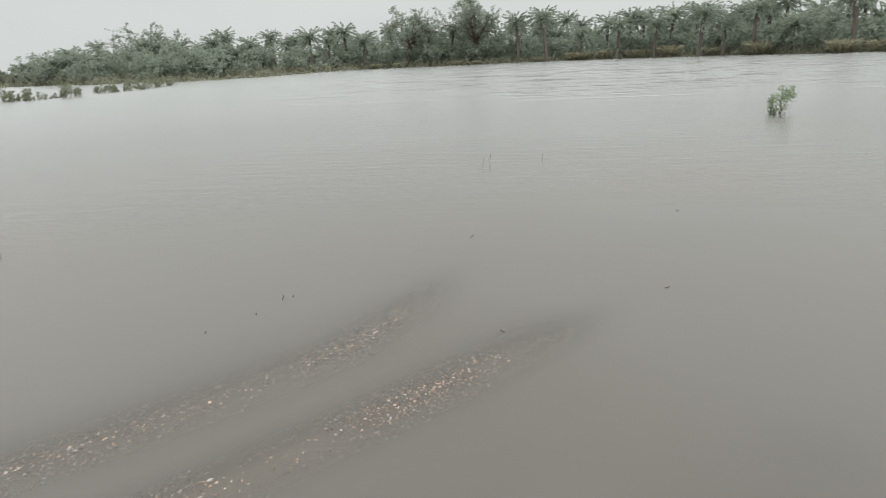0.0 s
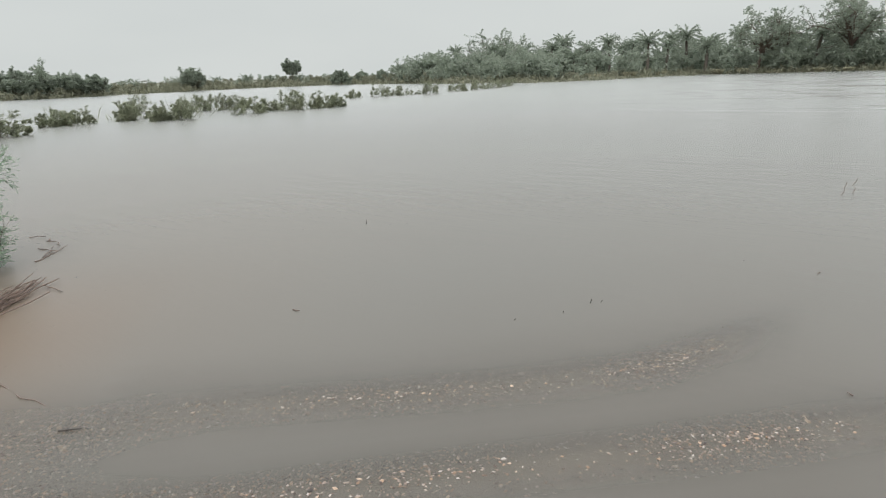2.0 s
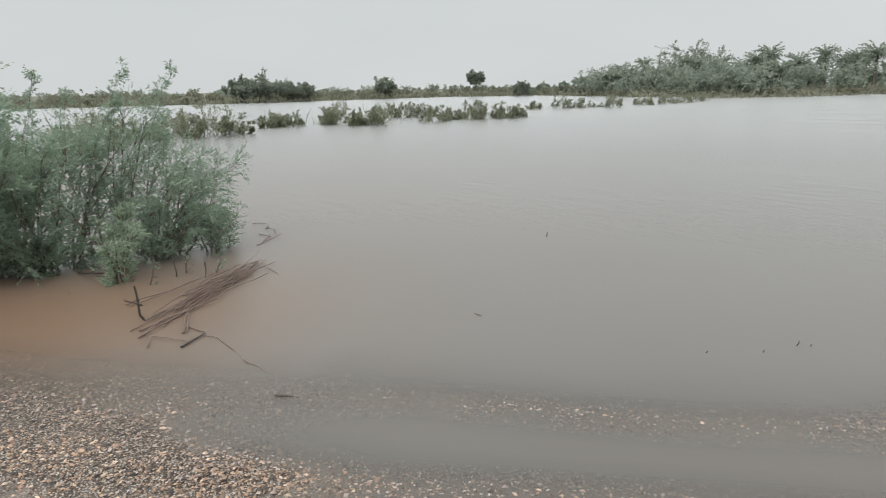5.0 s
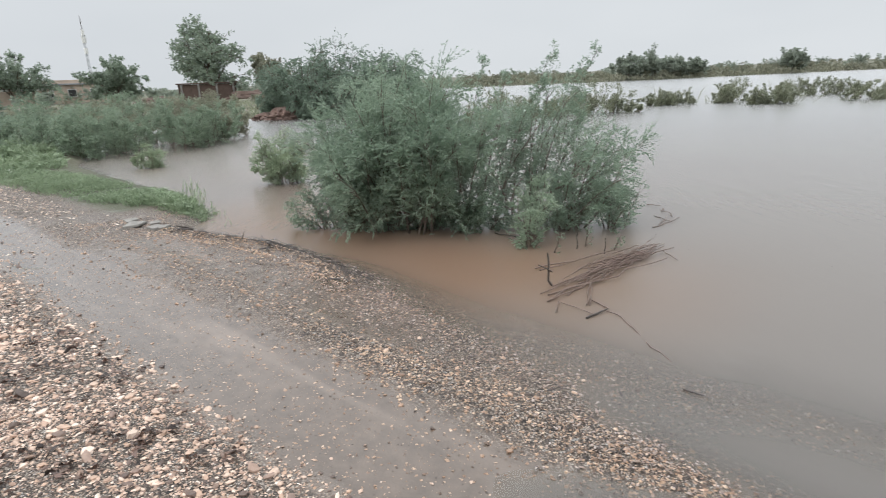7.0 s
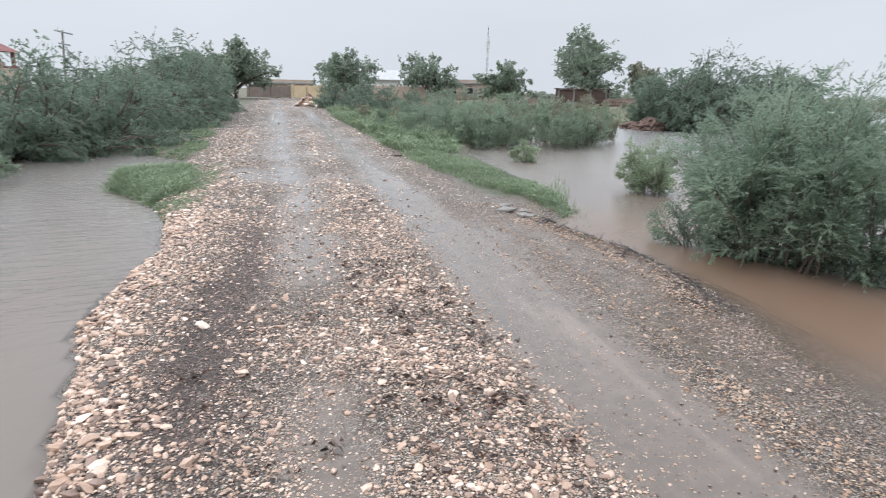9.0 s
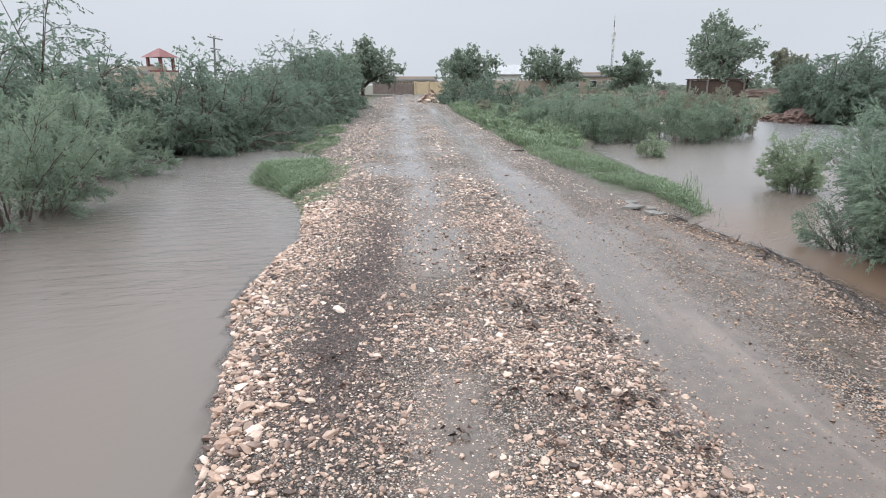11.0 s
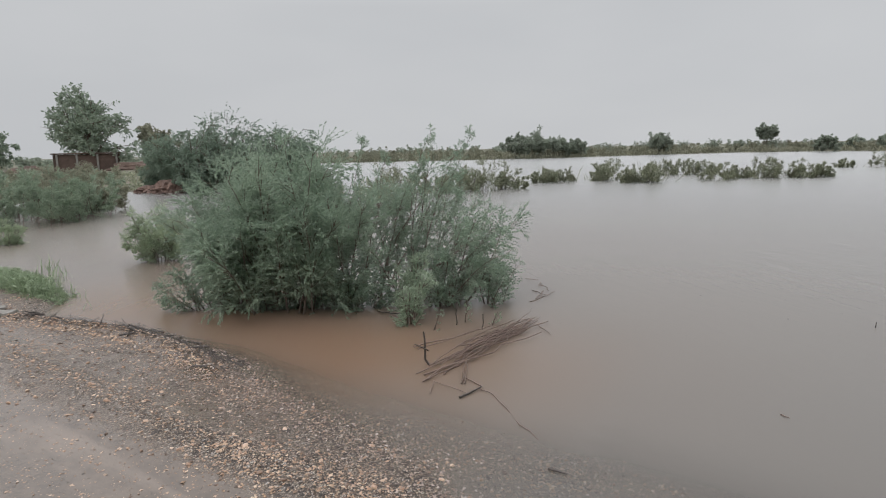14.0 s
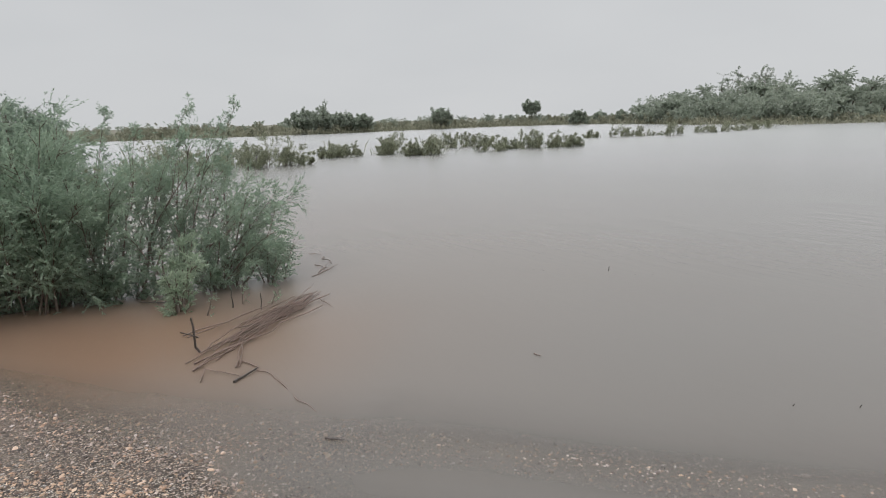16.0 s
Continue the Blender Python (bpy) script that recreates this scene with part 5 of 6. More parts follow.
# ---- the village ----
def wall(name, a, b, tall, thick, mat, label, base=0.2, coping=None, group="", merlon=None):
    a, b = Vector(a), Vector(b)
    ob = thing(name, label, "wall", ((a.x + b.x) / 2, (a.y + b.y) / 2, base), group)
    ob.rotation_euler[2] = math.atan2(b.y - a.y, b.x - a.x)
    long = (b - a).length
    part("body", box(bmesh.new(), (long, thick, tall), (0, 0, tall / 2), bevel=0.02), ob, material=mat)
    n = max(2, int(long / 3.0))
    for i in range(n + 1):
        part("pier", box(bmesh.new(), (0.35, thick + 0.16, tall + 0.12), (-long / 2 + long * i / n, 0, tall / 2 + 0.06), bevel=0.02), ob, material=coping or mat)
    if merlon:
        for i in range(int(long / 0.55)):
            part("merlon", box(bmesh.new(), (0.3, thick * 0.8, 0.26), (-long / 2 + 0.3 + 0.55 * i, 0, tall + 0.12)), ob, material=merlon)
    return ob


def house(label, at, size, turn, mat, roof_mat, base=0.3, pitched=0.0, windows=3):
    """Low house: walls, roof slab or pitched roof, windows with frames and a door, on the side that faces the road."""
    ob = thing("house", label, "house", (at[0], at[1], base), "village houses")
    ob.rotation_euler[2] = turn
    w, d, h = size
    part("body", box(bmesh.new(), (w, d, h), (0, 0, h / 2), bevel=0.02), ob, material=mat)
    if pitched:
        bm = bmesh.new()
        ends = [[bm.verts.new((x, y, z)) for y, z in ((-d / 2 - 0.4, h), (d / 2 + 0.4, h), (d / 2 + 0.4, h + 0.12), (0, h + pitched), (-d / 2 - 0.4, h + 0.12))] for x in (-w / 2 - 0.3, w / 2 + 0.3)]
        bm.faces.new(ends[0][::-1])
        bm.faces.new(ends[1])
        for i in range(5):
            bm.faces.new((ends[0][i], ends[0][(i + 1) % 5], ends[1][(i + 1) % 5], ends[1][i]))
        bmesh.ops.recalc_face_normals(bm, faces=bm.faces)
        part("roof", bm, ob, material=roof_mat)
    else:
        part("roof", box(bmesh.new(), (w + 0.5, d + 0.5, 0.22), (0, 0, h + 0.11), bevel=0.03), ob, material=roof_mat)
        part("parapet", box(bmesh.new(), (w + 0.1, 0.2, 0.45), (0, -d / 2, h + 0.44), bevel=0.02), ob, material=mat)
    for i in range(windows):
        x = -w / 2 + w * (i + 0.5) / windows
        win = part("window", box(bmesh.new(), (1.1, 0.08, 1.1), (x, -d / 2 - 0.02, h * 0.55)), ob, material=M_WHITE)
        part("pane", box(bmesh.new(), (0.9, 0.06, 0.9), (x, -d / 2 - 0.05, h * 0.55)), win, material=M_DARKGLASS)
    return ob


wall("boundary_wall", (-61.9, -59.5), (-60.7, -53.4), 1.6, 0.3, M_OCHRE, "ochre plastered boundary wall at the road's end", 0.4)
wall("boundary_wall", (-61.0, -67.0), (-62.2, -60.0), 1.4, 0.3, M_FENCE, "grey-brown boundary wall with merlons at the road's end", 0.4, merlon=M_FENCE)
wall("boundary_wall", (-76.9, -57.0), (-83.3, -47.2), 1.8, 0.3, M_PINK, "long pinkish boundary wall with white merlons", 0.4, merlon=M_WHITE)
wall("boundary_wall", (-68.0, -60.5), (-76.7, -57.3), 1.6, 0.3, M_PINK, "long pinkish boundary wall with white merlons", 0.4, merlon=M_WHITE)
house("low house with a pale gabled sheet roof", (-86.5, -62.5), (5.5, 5.0, 2.8), radians(128), M_WHITE, M_PALE_ROOF, 0.4, 1.7)
house("long low house with a flat grey roof", (-90.0, -47.6), (8.0, 5.0, 2.4), radians(118), M_PINK, M_ROOF, 0.4)
house("low pinkish house behind the road's end", (-75.0, -74.0), (9.0, 6.0, 1.9), radians(135), M_PINK, M_ROOF, 0.4, windows=2)
house("low pinkish house behind dark mesquite", (-27.5, -67.5), (7.0, 5.0, 2.2), radians(155), M_PINK, M_ROOF, 0.6)

# brown brick shed behind a dirt bank
shed = thing("shed", "walled brown brick shed with pale posts on a dirt bank", "shed", (-69.3, -22.2, 0.15))
shed.rotation_euler[2] = math.atan2(-5.5, 1.8)
part("back_wall", box(bmesh.new(), (5.8, 0.25, 1.9), (0, -1.4, 0.95), bevel=0.02), shed, material=M_BROWN)
part("front_wall", box(bmesh.new(), (5.5, 0.2, 1.86), (0, 1.3, 0.93), bevel=0.02), shed, material=M_BROWN)
part("side_wall", box(bmesh.new(), (0.25, 2.6, 1.9), (-2.8, 0, 0.95), bevel=0.02), shed, material=M_BROWN)
part("side_wall", box(bmesh.new(), (0.25, 2.6, 1.9), (2.8, 0, 0.95), bevel=0.02), shed, material=M_BROWN)
part("roof", box(bmesh.new(), (6.2, 3.2, 0.12), (0, 0, 1.98), bevel=0.02), shed, material=M_BROWN)
for x in (-2.6, -0.9, 0.9, 2.6):
    part("post", box(bmesh.new(), (0.18, 0.22, 1.9), (x, 1.45, 0.95), bevel=0.02), shed, material=M_CONCRETE)


def heap(name, label, at, size, mat, seed, turn=0.0):
    """A dumped heap of earth with a lumpy skin."""
    bm = bmesh.new()
    bmesh.ops.create_icosphere(bm, subdivisions=4, radius=1.0)
    for v in bm.verts:
        k = 1 + 0.32 * noise.noise(v.co * 1.7 + Vector((seed, 0, 0))) + 0.2 * noise.noise(v.co * 4.5 + Vector((0, seed, 0))) + 0.1 * noise.noise(v.co * 11)
        v.co = Vector((v.co.x * size[0] * k, v.co.y * size[1] * k, max(v.co.z, -0.25) * size[2] * k))
    me = bpy.data.meshes.new(name)
    bm.to_mesh(me)
    bm.free()
    me.materials.append(mat)
    ob = new(name, me)
    ob.location, ob.rotation_euler[2] = at, turn
    return tagged(ob, label, "earth heap")


heap("clay_mound", "heap of red clay at the water's edge", (-31.1, -6.4, 0.05), (0.9, 0.75, 0.5), M_CLAY, 3)
heap("clay_mound", "low heap of red clay at the water's edge", (-31.9, -7.5, 0.05), (0.9, 0.6, 0.28), M_CLAY, 5)
heap("dirt_bank", "long brown dirt bank before the shed", (-68.0, -16.8, 0.1), (3.6, 1.6, 1.0), M_BROWN, 8, radians(105))
heap("dirt_bank", "long brown dirt bank before the shed", (-67.6, -27.2, 0.1), (2.2, 1.4, 0.85), M_BROWN, 11, radians(105))

# telephone mast
mast = thing("phone_mast", "slim pale steel phone mast with a dark spike", "mast", (-126.0, -62.6, 0.3))
mast.scale = (0.62, 0.62, 1.0)
legs = [(math.cos(a) * 0.5, math.sin(a) * 0.5) for a in (0.3, 2.4, 4.5)]
for x, y in legs:
    part("leg", mesh_of("leg", *tubes(np.array([[(x, y, -0.3), (x * 0.7, y * 0.7, 6.5), (x * 0.45, y * 0.45, 13.0)]]), [0.09], [0.06], 6), M_STEEL), mast)
for n in range(12):
    z = 0.6 + n * 1.05
    k = 1 - 0.55 * z / 13
    for i in range(3):
        (x0, y0), (x1, y1) = legs[i], legs[(i + 1) % 3]
        k1 = 1 - 0.55 * (z + 1) / 13
        part("brace", mesh_of("brace", *tubes(np.array([[(x0 * k, y0 * k, z), (x1 * k1, y1 * k1, z + 1)]]), [0.035], [0.035], 4), M_STEEL), mast)
for z, k in ((9.2, 0.55), (11.2, 0.62), (12.6, 0.4)):
    part("platform", mesh_of("platform", *tubes(np.array([[(0, 0, z - 0.5), (0, 0, z), (0, 0, z + 0.5)]]), [k], [k], 10), M_WHITE, True), mast)
for a in (0.2, 2.3, 4.4):
    part("antenna", box(bmesh.new(), (0.3, 0.2, 1.6), (math.cos(a) * 0.5, math.sin(a) * 0.5, 11.4), a, 0.03), mast, material=M_WHITE)
part("spike", mesh_of("spike", *tubes(np.array([[(0, 0, 12.6), (0, 0, 15.6)]]), [0.16], [0.05], 6), M_CHAR), mast)

# utility pole
pole = thing("utility_pole", "leaning grey utility pole with two crossarms", "pole", (-26.7, -48.8, 0.4))
pole.rotation_euler = (radians(-2), radians(-3), radians(30))
part("post", mesh_of("post", *tubes(np.array([[(0, 0, -0.5), (0, 0, 2.5), (0, 0, 5.1)]]), [0.1], [0.07], 8), M_CONCRETE, True), pole)
part("crossarm", box(bmesh.new(), (2.1, 0.1, 0.1), (0, 0.1, 4.95), bevel=0.015), pole, material=M_STEEL)
part("crossarm", box(bmesh.new(), (1.4, 0.1, 0.1), (0, 0.1, 4.1), bevel=0.015), pole, material=M_STEEL)
for x in (-0.65, 0.0, 0.65):
    part("insulator", mesh_of("insulator", *tubes(np.array([[(x, 0.1, 5.0), (x, 0.1, 5.12), (x, 0.1, 5.22)]]), [0.05], [0.03], 8), M_WHITE, True), pole)

# red-roofed lookout on the gate house
tower = thing("lookout_kiosk", "small open kiosk with a red pyramid roof on a pinkish base", "kiosk", (-29.3, -64.2, 0.3))
tower.rotation_euler[2], tower.scale = radians(20), (0.86, 0.86, 1.04)
part("base", box(bmesh.new(), (3.0, 3.0, 2.5), (0, 0, 1.25), bevel=0.03), tower, material=M_PINK)
part("floor", box(bmesh.new(), (2.6, 2.6, 0.18), (0, 0, 2.6), bevel=0.02), tower, material=M_RED)
for x in (-0.95, 0.95):
    for y in (-0.95, 0.95):
        part("column", box(bmesh.new(), (0.3, 0.3, 1.2), (x, y, 3.28), bevel=0.03), tower, material=M_RED)
bm = bmesh.new()
bmesh.ops.create_cone(bm, cap_ends=True, segments=4, radius1=2.1, radius2=0.12, depth=0.85, matrix=Matrix.Translation((0, 0, 4.32)) @ Matrix.Rotation(radians(45), 4, "Z"))
part("roof", bm, tower, material=M_RED)
arcade = thing("garden_arcade", "pinkish garden wall with a row of white-edged arches", "wall", (-26.2, -64.6, 0.3))
arcade.rotation_euler[2] = radians(8)
part("base", box(bmesh.new(), (7.6, 0.4, 1.2), (0, 0, 0.6), bevel=0.02), arcade, material=M_PINK)
for i in range(4):
    part("pier", box(bmesh.new(), (0.34, 0.34, 1.3), (-3.45 + 2.3 * i, 0, 1.85), bevel=0.02), arcade, material=M_PINK)
for i in range(3):
    a = np.linspace(0, math.pi, 11)
    ring = np.stack([-2.3 + 2.3 * i + 1.0 * np.cos(a), 0 * a, 2.3 + 1.0 * np.sin(a)], 1)[None]
    part("arch", mesh_of("arch", *tubes(ring, [0.16], [0.16], 6), M_WHITE, True), arcade, "white-edged arch")
for n, x in enumerate((-40.9, -43.4)):
    gate = thing("gate_pier", "pale ornamental gate pier with a stepped cap", "pier", (x, -63.0 + 0.3 * n, 0.3), "gate piers")
    part("shaft", box(bmesh.new(), (0.9, 0.9, 3.0), (0, 0, 1.5), bevel=0.04), gate, material=M_PINK)
    part("cap", box(bmesh.new(), (1.2, 1.2, 0.25), (0, 0, 3.1), bevel=0.04), gate, material=M_WHITE)
    part("finial", box(bmesh.new(), (0.6, 0.6, 0.5), (0, 0, 3.45), bevel=0.12), gate, material=M_WHITE)

# broken concrete by the verge
heap("concrete_lump", "pale lump of broken concrete in the grass", (-13.4, -8.6, 0.12), (0.32, 0.22, 0.14), M_WHITE, 21, 0.6)
tagged(stick("dark_log", (-11.87, -8.45, 0.15), (-12.25, -8.1, 0.16), 0.03, mat=M_CHAR, seed=140), "dark wet log lying at the verge", "driftwood")
for n, (x, y, w, d, t) in enumerate(((-7.95, -3.5, 0.3, 0.2, 10), (-7.8, -3.2, 0.16, 0.13, 60), (-8.2, -3.65, 0.17, 0.14, 35), (-7.7, -3.05, 0.12, 0.1, 80), (-8.05, -3.3, 0.13, 0.1, 20))):
    ob = tagged(new("concrete_slab", bpy.data.meshes.new("concrete_slab")), "broken flat piece of pale concrete at the road edge", "rubble", "rubble by the verge")
    bm = box(bmesh.new(), (w, d, 0.035), (0, 0, 0.006), bevel=0.01)
    for v in bm.verts:
        v.co += 0.12 * w * noise.noise_vector(v.co * 9 + Vector((n, 0, 0)))
    bm.to_mesh(ob.data)
    bm.free()
    ob.data.materials.append(M_CONCRETE)
    ob.location, ob.rotation_euler = (x, y, float(height(np.array([x]), np.array([y]))[0]) + 0.005), (0.08, -0.05, radians(t))


# ---- stones of the road ----
ICO = bmesh.new()
bmesh.ops.create_icosphere(ICO, subdivisions=1, radius=1.0)
ICO.verts.ensure_lookup_table()
ICO_V = np.array([v.co for v in ICO.verts])
ICO_F = np.array([[v.index for v in f.verts] for f in ICO.faces])
ICO.free()


OCT_V = np.array([(1, 0, 0), (-1, 0, 0), (0, 1, 0), (0, -1, 0), (0, 0, 1), (0, 0, -1)], float)
OCT_F = np.array([(0, 2, 4), (2, 1, 4), (1, 3, 4), (3, 0, 4), (2, 0, 5), (1, 2, 5), (3, 1, 5), (0, 3, 5)])


def stone_shapes(count, size, flat, g, form=ICO_V):
    """Angular pebbles: squashed and knocked about, one by one."""
    v = form[None] * (1 + g.uniform(-0.28, 0.28, (count, len(form), 1)))
    v = v * np.stack([g.uniform(0.75, 1.35, count), g.uniform(0.6, 1.0, count), flat * g.uniform(0.7, 1.3, count)], 1)[:, None]
    a = g.uniform(0, 6.28, count)
    c, s = np.cos(a)[:, None], np.sin(a)[:, None]
    tilt = g.normal(0, 0.25, (count, 1))
    x, y, z = v[..., 0], v[..., 1], v[..., 2]
    z = z + x * tilt
    return np.stack([c * x - s * y, s * x + c * y, z], -1) * size[:, None, None]


def gravel(count, s0, s1, u0, u1, small, large, power, seed, weight, lift=0.35, flat=0.5, fine=False):
    g = np.random.default_rng(seed)
    s, u = g.uniform(s0, s1, count), g.uniform(u0, u1, count)
    x, y = s * ALONG[0] + u * ACROSS[0], s * ALONG[1] + u * ACROSS[1]
    keep = g.uniform(0, 1, count) < weight(s, u, x, y)
    # the road's stones thin out raggedly where it dips under the flood
    keep &= (u > 2.2) | (s > 1.6 + 0.7 * soft_noise(x * 2.2, y * 2.2, 30) + 0.25 * g.normal(size=count))
    x, y = x[keep], y[keep]
    size = small * (large / small) ** (g.uniform(0, 1, len(x)) ** power)
    form, skin = (OCT_V, OCT_F) if fine else (ICO_V, ICO_F)
    v = stone_shapes(len(x), size, flat, g, form)
    v += np.stack([x, y, height(x, y) + size * flat * lift], 1)[:, None]
    return v.reshape(-1, 3), (skin[None] + len(form) * np.arange(len(x))[:, None, None]).reshape(-1, 3)


def cover(s, u, x, y):
    """How thickly stones lie: thick on the ridges and the left bank, thin in the wheel tracks."""
    left = np.interp(s, [1.5, 2.2, 3.4, 3.9, 4.3, 4.8, 5.5, 9, 40], [0.5, 0.62, 0.72, 0.5, 0.15, 0.2, 0.5, 0.6, 0.75])
    bare = np.maximum(bump_at(u, left_track(s), left_width(s)) * left, bump_at(u, 2.06, 0.4) * 1.1)
    w = (1 - np.interp(s, [5.5, 9.0], [0.99, 0.84]) * np.clip(bare * 1.4, 0, 1)) * np.interp(u - left_edge(s), [-0.35, 0.0], [0, 1]) * np.interp(right_edge(s) - u, [-0.25, 0.3], [0, 1])
    thin = 0.18 + 0.75 * tan_bar(s, u) + 0.5 * bump_at(u, right_edge(s) - 0.18, 0.2) + 0.22 * np.clip(soft_noise(x * 4.3, y * 4.3, 23) * 2, 0, 1)
    w = w * np.where((u > 2.2) & (s < 9), np.clip(thin, 0, 1), 1) * (1 - 0.8 * sooty(s, u)) * np.where(s > 9, np.interp(u, [-2.0, -1.7, 2.9, 3.3], [0, 1, 1, 0]), 1)
    return w * (0.7 + 0.6 * soft_noise(x * 3.1, y * 3.1, 15))


def rocky(s, u, x, y):
    """Larger stones: along the left bank and the middle ridge."""
    return np.clip(1.0 * bump_at(u, left_edge(s) + 0.12, 0.24) + 0.3 * bump_at(u, 1.15, 0.4) + 0.05, 0, 1) * cover(s, u, x, y)


def left_part(s, u, x, y):
    return cover(s, u, x, y) * (u < 2.2)


def right_part(s, u, x, y):
    return cover(s, u, x, y) * (u > 2.2)


pieces = [gravel(48000, 0.9, 4.2, -0.9, 2.3, 0.005, 0.013, 1.3, 31, left_part, fine=True), gravel(30000, 4.2, 8.0, -1.2, 2.3, 0.006, 0.014, 1.4, 45, left_part, fine=True), gravel(10400, 0.8, 8.5, -1.4, 1.9, 0.012, 0.026, 2.2, 32, left_part),
          gravel(3900, 0.9, 9.0, -1.5, 2.2, 0.018, 0.045, 2.8, 33, rocky), gravel(3000, 8.0, 11.0, -1.5, 2.2, 0.012, 0.034, 2.2, 34, cover, fine=True),
          gravel(11000, 1.3, 4.6, 0.15, 1.05, 0.0035, 0.012, 1.8, 49, lambda s, u, x, y: np.clip(0.5 + 0.9 * soft_noise(x * 6, y * 6, 27), 0, 1), 0.15, 0.4, fine=True)]
far = [gravel(26000, 7.5, 24.0, -2.0, 3.3, 0.01, 0.03, 2.0, 34, cover, 0.2, 0.34, fine=True), gravel(4200, 7.5, 22.0, -2.0, 1.7, 0.022, 0.05, 2.0, 48, lambda s, u, x, y: np.maximum(bump_at(u, -0.75, 0.55), 0.75 * bump_at(u, 1.25, 0.32)) * cover(s, u, x, y), 0.3, 0.4), gravel(6000, 20.0, 66.0, -1.4, 3.0, 0.025, 0.06, 1.6, 39, cover, 0.15, 0.25, fine=True)]
stuff("pale_gravel", "pale wet gravel of the road towards the village", "gravel", mesh_of("pale_gravel", *joined(far), M_STONE_FAR))
tan = [gravel(15000, 0.6, 7.5, 2.2, 3.1, 0.005, 0.014, 1.5, 40, lambda s, u, x, y: tan_bar(s, u) * (0.8 + 0.5 * soft_noise(x * 4, y * 4, 24)), fine=True), gravel(9000, 4.4, 7.6, 3.0, 4.0, 0.006, 0.017, 1.5, 50, lambda s, u, x, y: bump_at(u, right_edge(s) - 0.12, 0.13) * np.interp(s, [4.4, 5.2], [0.3, 1]) * (0.8 + 0.6 * soft_noise(x * 4, y * 4, 29)), 0.5, fine=True)]
pieces += [gravel(2800, 0.9, 9.0, -1.3, 0.2, 0.016, 0.04, 2.0, 41, lambda s, u, x, y: bump_at(u, left_edge(s) + 0.14, 0.2)), gravel(9700, 0.9, 9.0, -1.3, 0.4, 0.006, 0.016, 1.5, 42, lambda s, u, x, y: bump_at(u, left_edge(s) + 0.2, 0.3), fine=True)]
stuff("tan_gravel", "buff and tan gravel of the road's ridges", "gravel", mesh_of("tan_gravel", *joined(tan), M_STONE_TAN))
bars = lambda s, u, x, y: np.maximum(bump_at(u, inner_bar(s), 0.29), bump_at(u, outer_bar(s), 0.34)) * np.clip(0.5 + 1.4 * soft_noise(x * 2.6, y * 2.6, 18), 0.18, 1) * np.interp(s, [-3, -1.5, 1.4, 2.4], [0.15, 1, 1, 0])
drowned = [gravel(24000, 1.3, 5.6, 2.85, 4.25, 0.004, 0.012, 1.7, 46, lambda s, u, x, y: np.interp(u - right_edge(s), [-0.7, -0.45, 0.0, 0.4, 0.65], [0.15, 0.7, 0.8, 0.4, 0.05]) * (0.5 + 0.5 * soft_noise(x * 3, y * 3, 19)), 1.6, fine=True), gravel(52000, -3.0, 2.4, 2.3, 4.6, 0.004, 0.0095, 1.7, 43, bars, 3.6, fine=True), gravel(350, -3.0, 2.4, 2.3, 4.6, 0.01, 0.018, 2.0, 44, bars, 1.5)]
stuff("drowned_gravel", "pale gravel just breaking the flood's surface", "gravel", mesh_of("drowned_gravel", *joined(drowned), M_STONE_DROWNED))
soaked = [gravel(16000, 1.2, 9.0, 1.55, 2.5, 0.003, 0.011, 2.2, 47, lambda s, u, x, y: 0.55 + 0.4 * soft_noise(x * 5, y * 5, 25), 0.1, 0.35, fine=True), gravel(40000, 0.5, 8.5, 2.1, 3.9, 0.004, 0.012, 1.5, 37, right_part, fine=True), gravel(800, 1.5, 8.5, 2.3, 3.8, 0.011, 0.019, 2.2, 38, lambda s, u, x, y: 0.6 + 0 * s),
          gravel(20000, -2.8, 1.7, 2.2, 4.4, 0.004, 0.012, 1.6, 35, lambda s, u, x, y: 0.02 + bars(s, u, x, y), 2.6, fine=True)]
stuff("soaked_gravel", "soaked brown gravel along the flooded road edge", "gravel", mesh_of("soaked_gravel", *joined(soaked), M_STONE_WET))
black = [gravel(30000, 2.6, 8.8, -0.95, 0.7, 0.005, 0.014, 1.6, 36, lambda s, u, x, y: sooty(s, u) * (0.85 + 0.5 * soft_noise(x * 6, y * 6, 17)), fine=True)]
stuff("black_gravel", "patch of black sooty gravel on the road shoulder", "gravel", mesh_of("black_gravel", *joined(black), M_SOOT_STONE))
stuff("road_gravel", "wet buff, white and brown gravel of the road", "gravel", mesh_of("road_gravel", *joined(pieces), M_STONE))

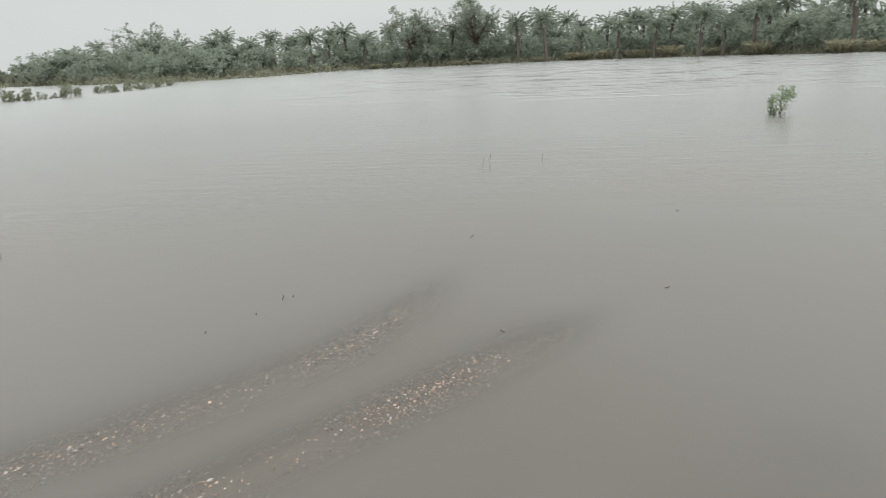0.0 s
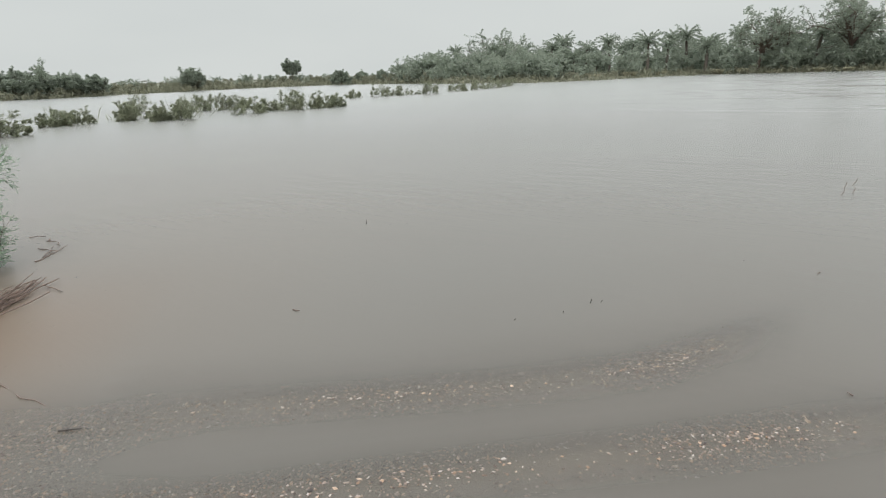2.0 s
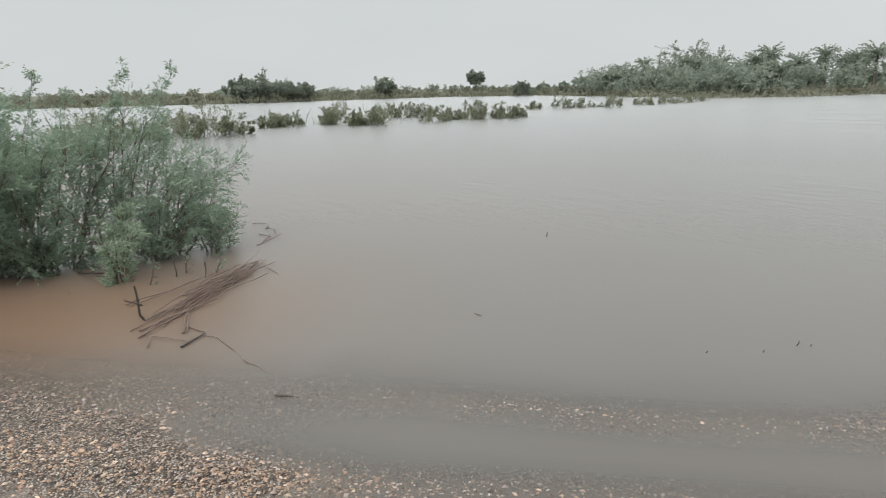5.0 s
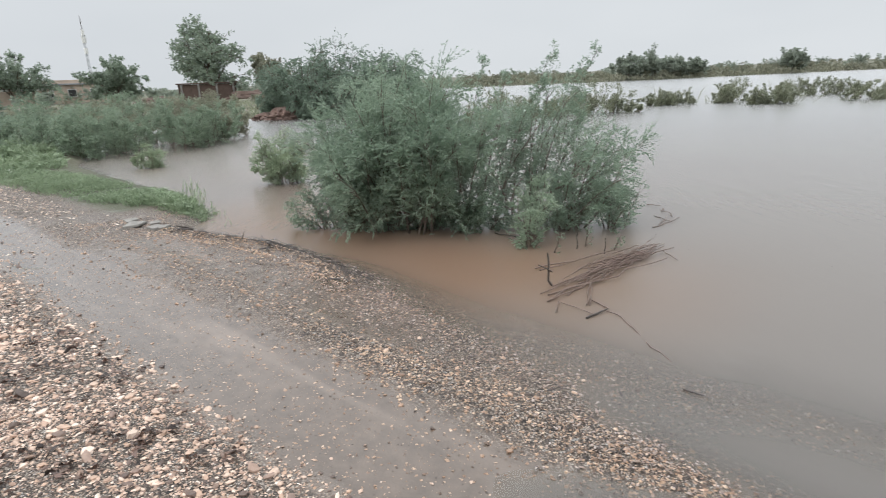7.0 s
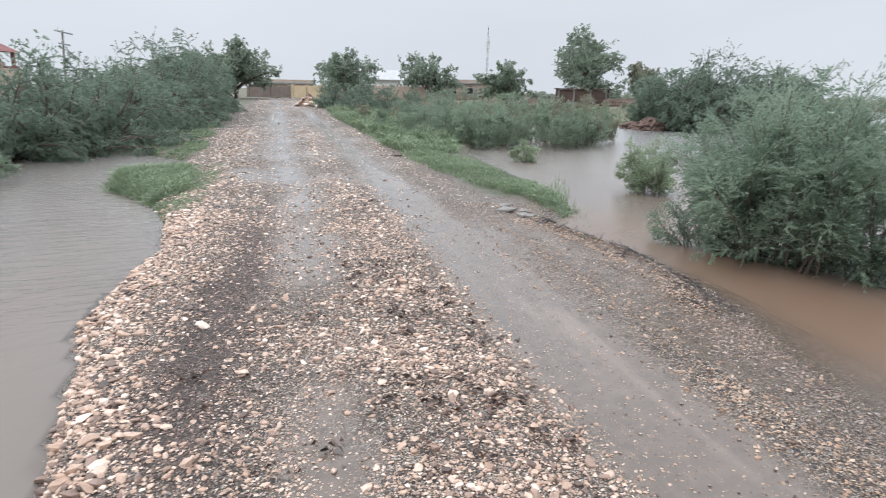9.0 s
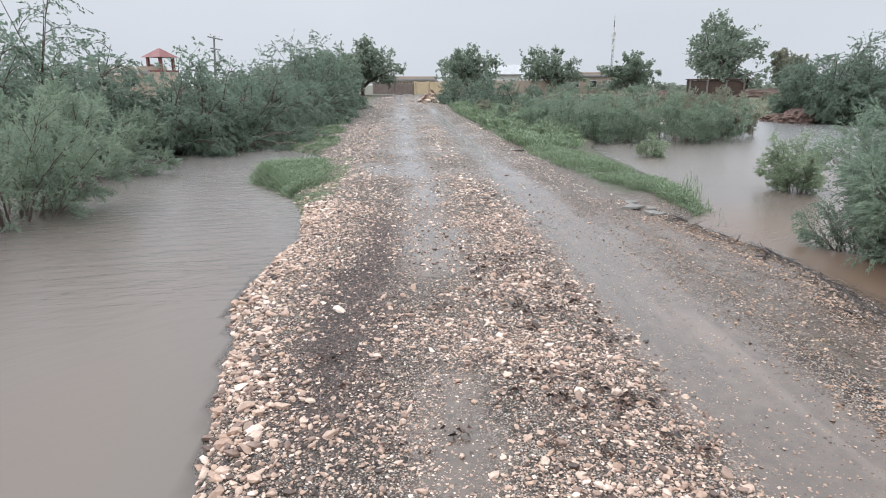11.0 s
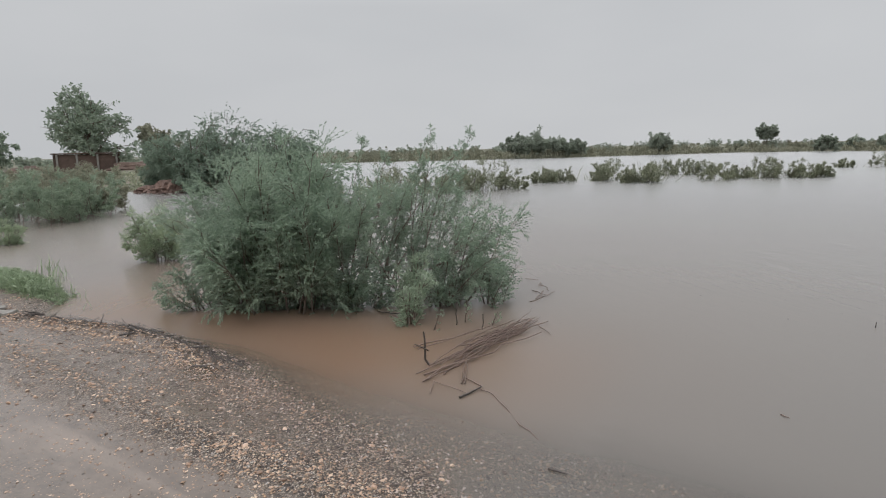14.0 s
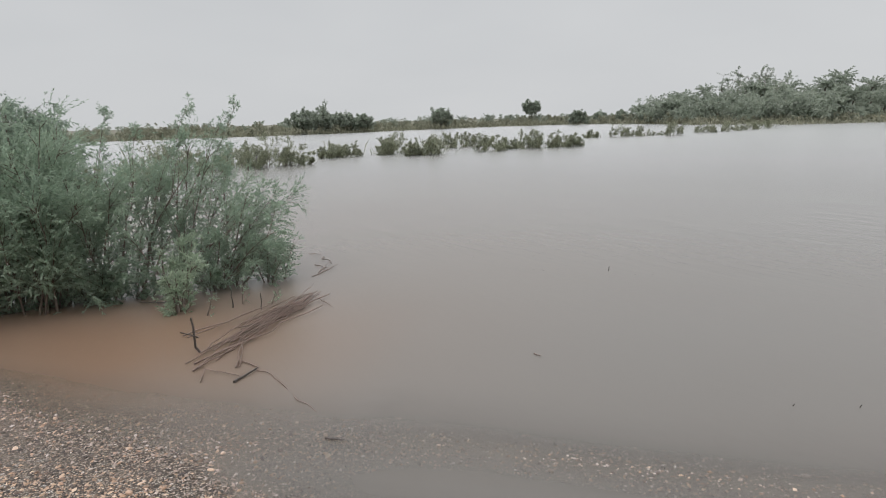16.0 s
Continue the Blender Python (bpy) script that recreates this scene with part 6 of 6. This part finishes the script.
# sodden leaf litter caught among the stones
g = np.random.default_rng(97)
spot = np.array([along_road(s, u) for s, u in zip(g.uniform(1.9, 6.0, 60), np.minimum(g.normal(1.15, 0.26, 60), 1.55))] + [along_road(s, u) for s, u in zip(g.uniform(2.0, 5.0, 6), g.normal(-0.3, 0.3, 6))])
xy = np.repeat(spot, 11, 0) + g.normal(0, 0.035, (len(spot) * 11, 2))
base = np.column_stack([xy, height(xy[:, 0], xy[:, 1]) + 0.018])
litter = blades(base, np.column_stack([g.normal(0, 1, (len(xy), 2)), g.uniform(0.1, 0.5, len(xy))]), g.uniform(0.02, 0.065, len(xy)), g.uniform(0.01, 0.028, len(xy)), g, 0.3)
stuff("leaf_litter", "dark sodden leaf litter among the road's stones", "debris", mesh_of("leaf_litter", *litter, M_LITTER))

# rubble heap at the road's end
g = np.random.default_rng(98)
k = g.uniform(0.07, 0.2, 160)
v = stone_shapes(160, k, 0.6, g)
r, a = np.sqrt(g.uniform(0, 1, 160)), g.uniform(0, 6.28, 160)
v += np.stack([-34.5 + 1.1 * r * np.cos(a), -31.5 + 1.1 * r * np.sin(a), 0.25 + 1.0 * (1 - r)], 1)[:, None]
stuff("rubble_heap", "heap of pale broken stone at the road's end", "rubble", mesh_of("rubble_heap", v.reshape(-1, 3), (ICO_F[None] + 12 * np.arange(160)[:, None, None]).reshape(-1, 3), M_STONE_FAR))

# a stretch of the road whose stones lie loose, one by one
g = np.random.default_rng(88)
stone_meshes = [mesh_of("stone", stone_shapes(1, np.array([1.0]), 0.55, g)[0], ICO_F, M_STONE_ONE) for _ in range(10)]
made = 0
while made < 290:
    s, u = g.uniform(2.0, 5.6), g.uniform(-0.95, 1.6)
    x, y = s * ALONG[0] + u * ACROSS[0], s * ALONG[1] + u * ACROSS[1]
    if g.uniform(0, 1) > 0.12 + float(rocky(np.array([s]), np.array([u]), np.array([x]), np.array([y]))[0]):
        continue
    k = 0.012 + 0.026 * g.uniform(0, 1) ** 2.5
    ob = new("stone", stone_meshes[made % 10])
    ob.parent = ground
    ob.matrix_basis = Matrix.LocRotScale((x, y, float(height(np.array([x]), np.array([y]))[0]) + k * 0.2), Euler((g.normal(0, 0.2), g.normal(0, 0.2), g.uniform(0, 6.28))), (k, k, k))
    made += 1
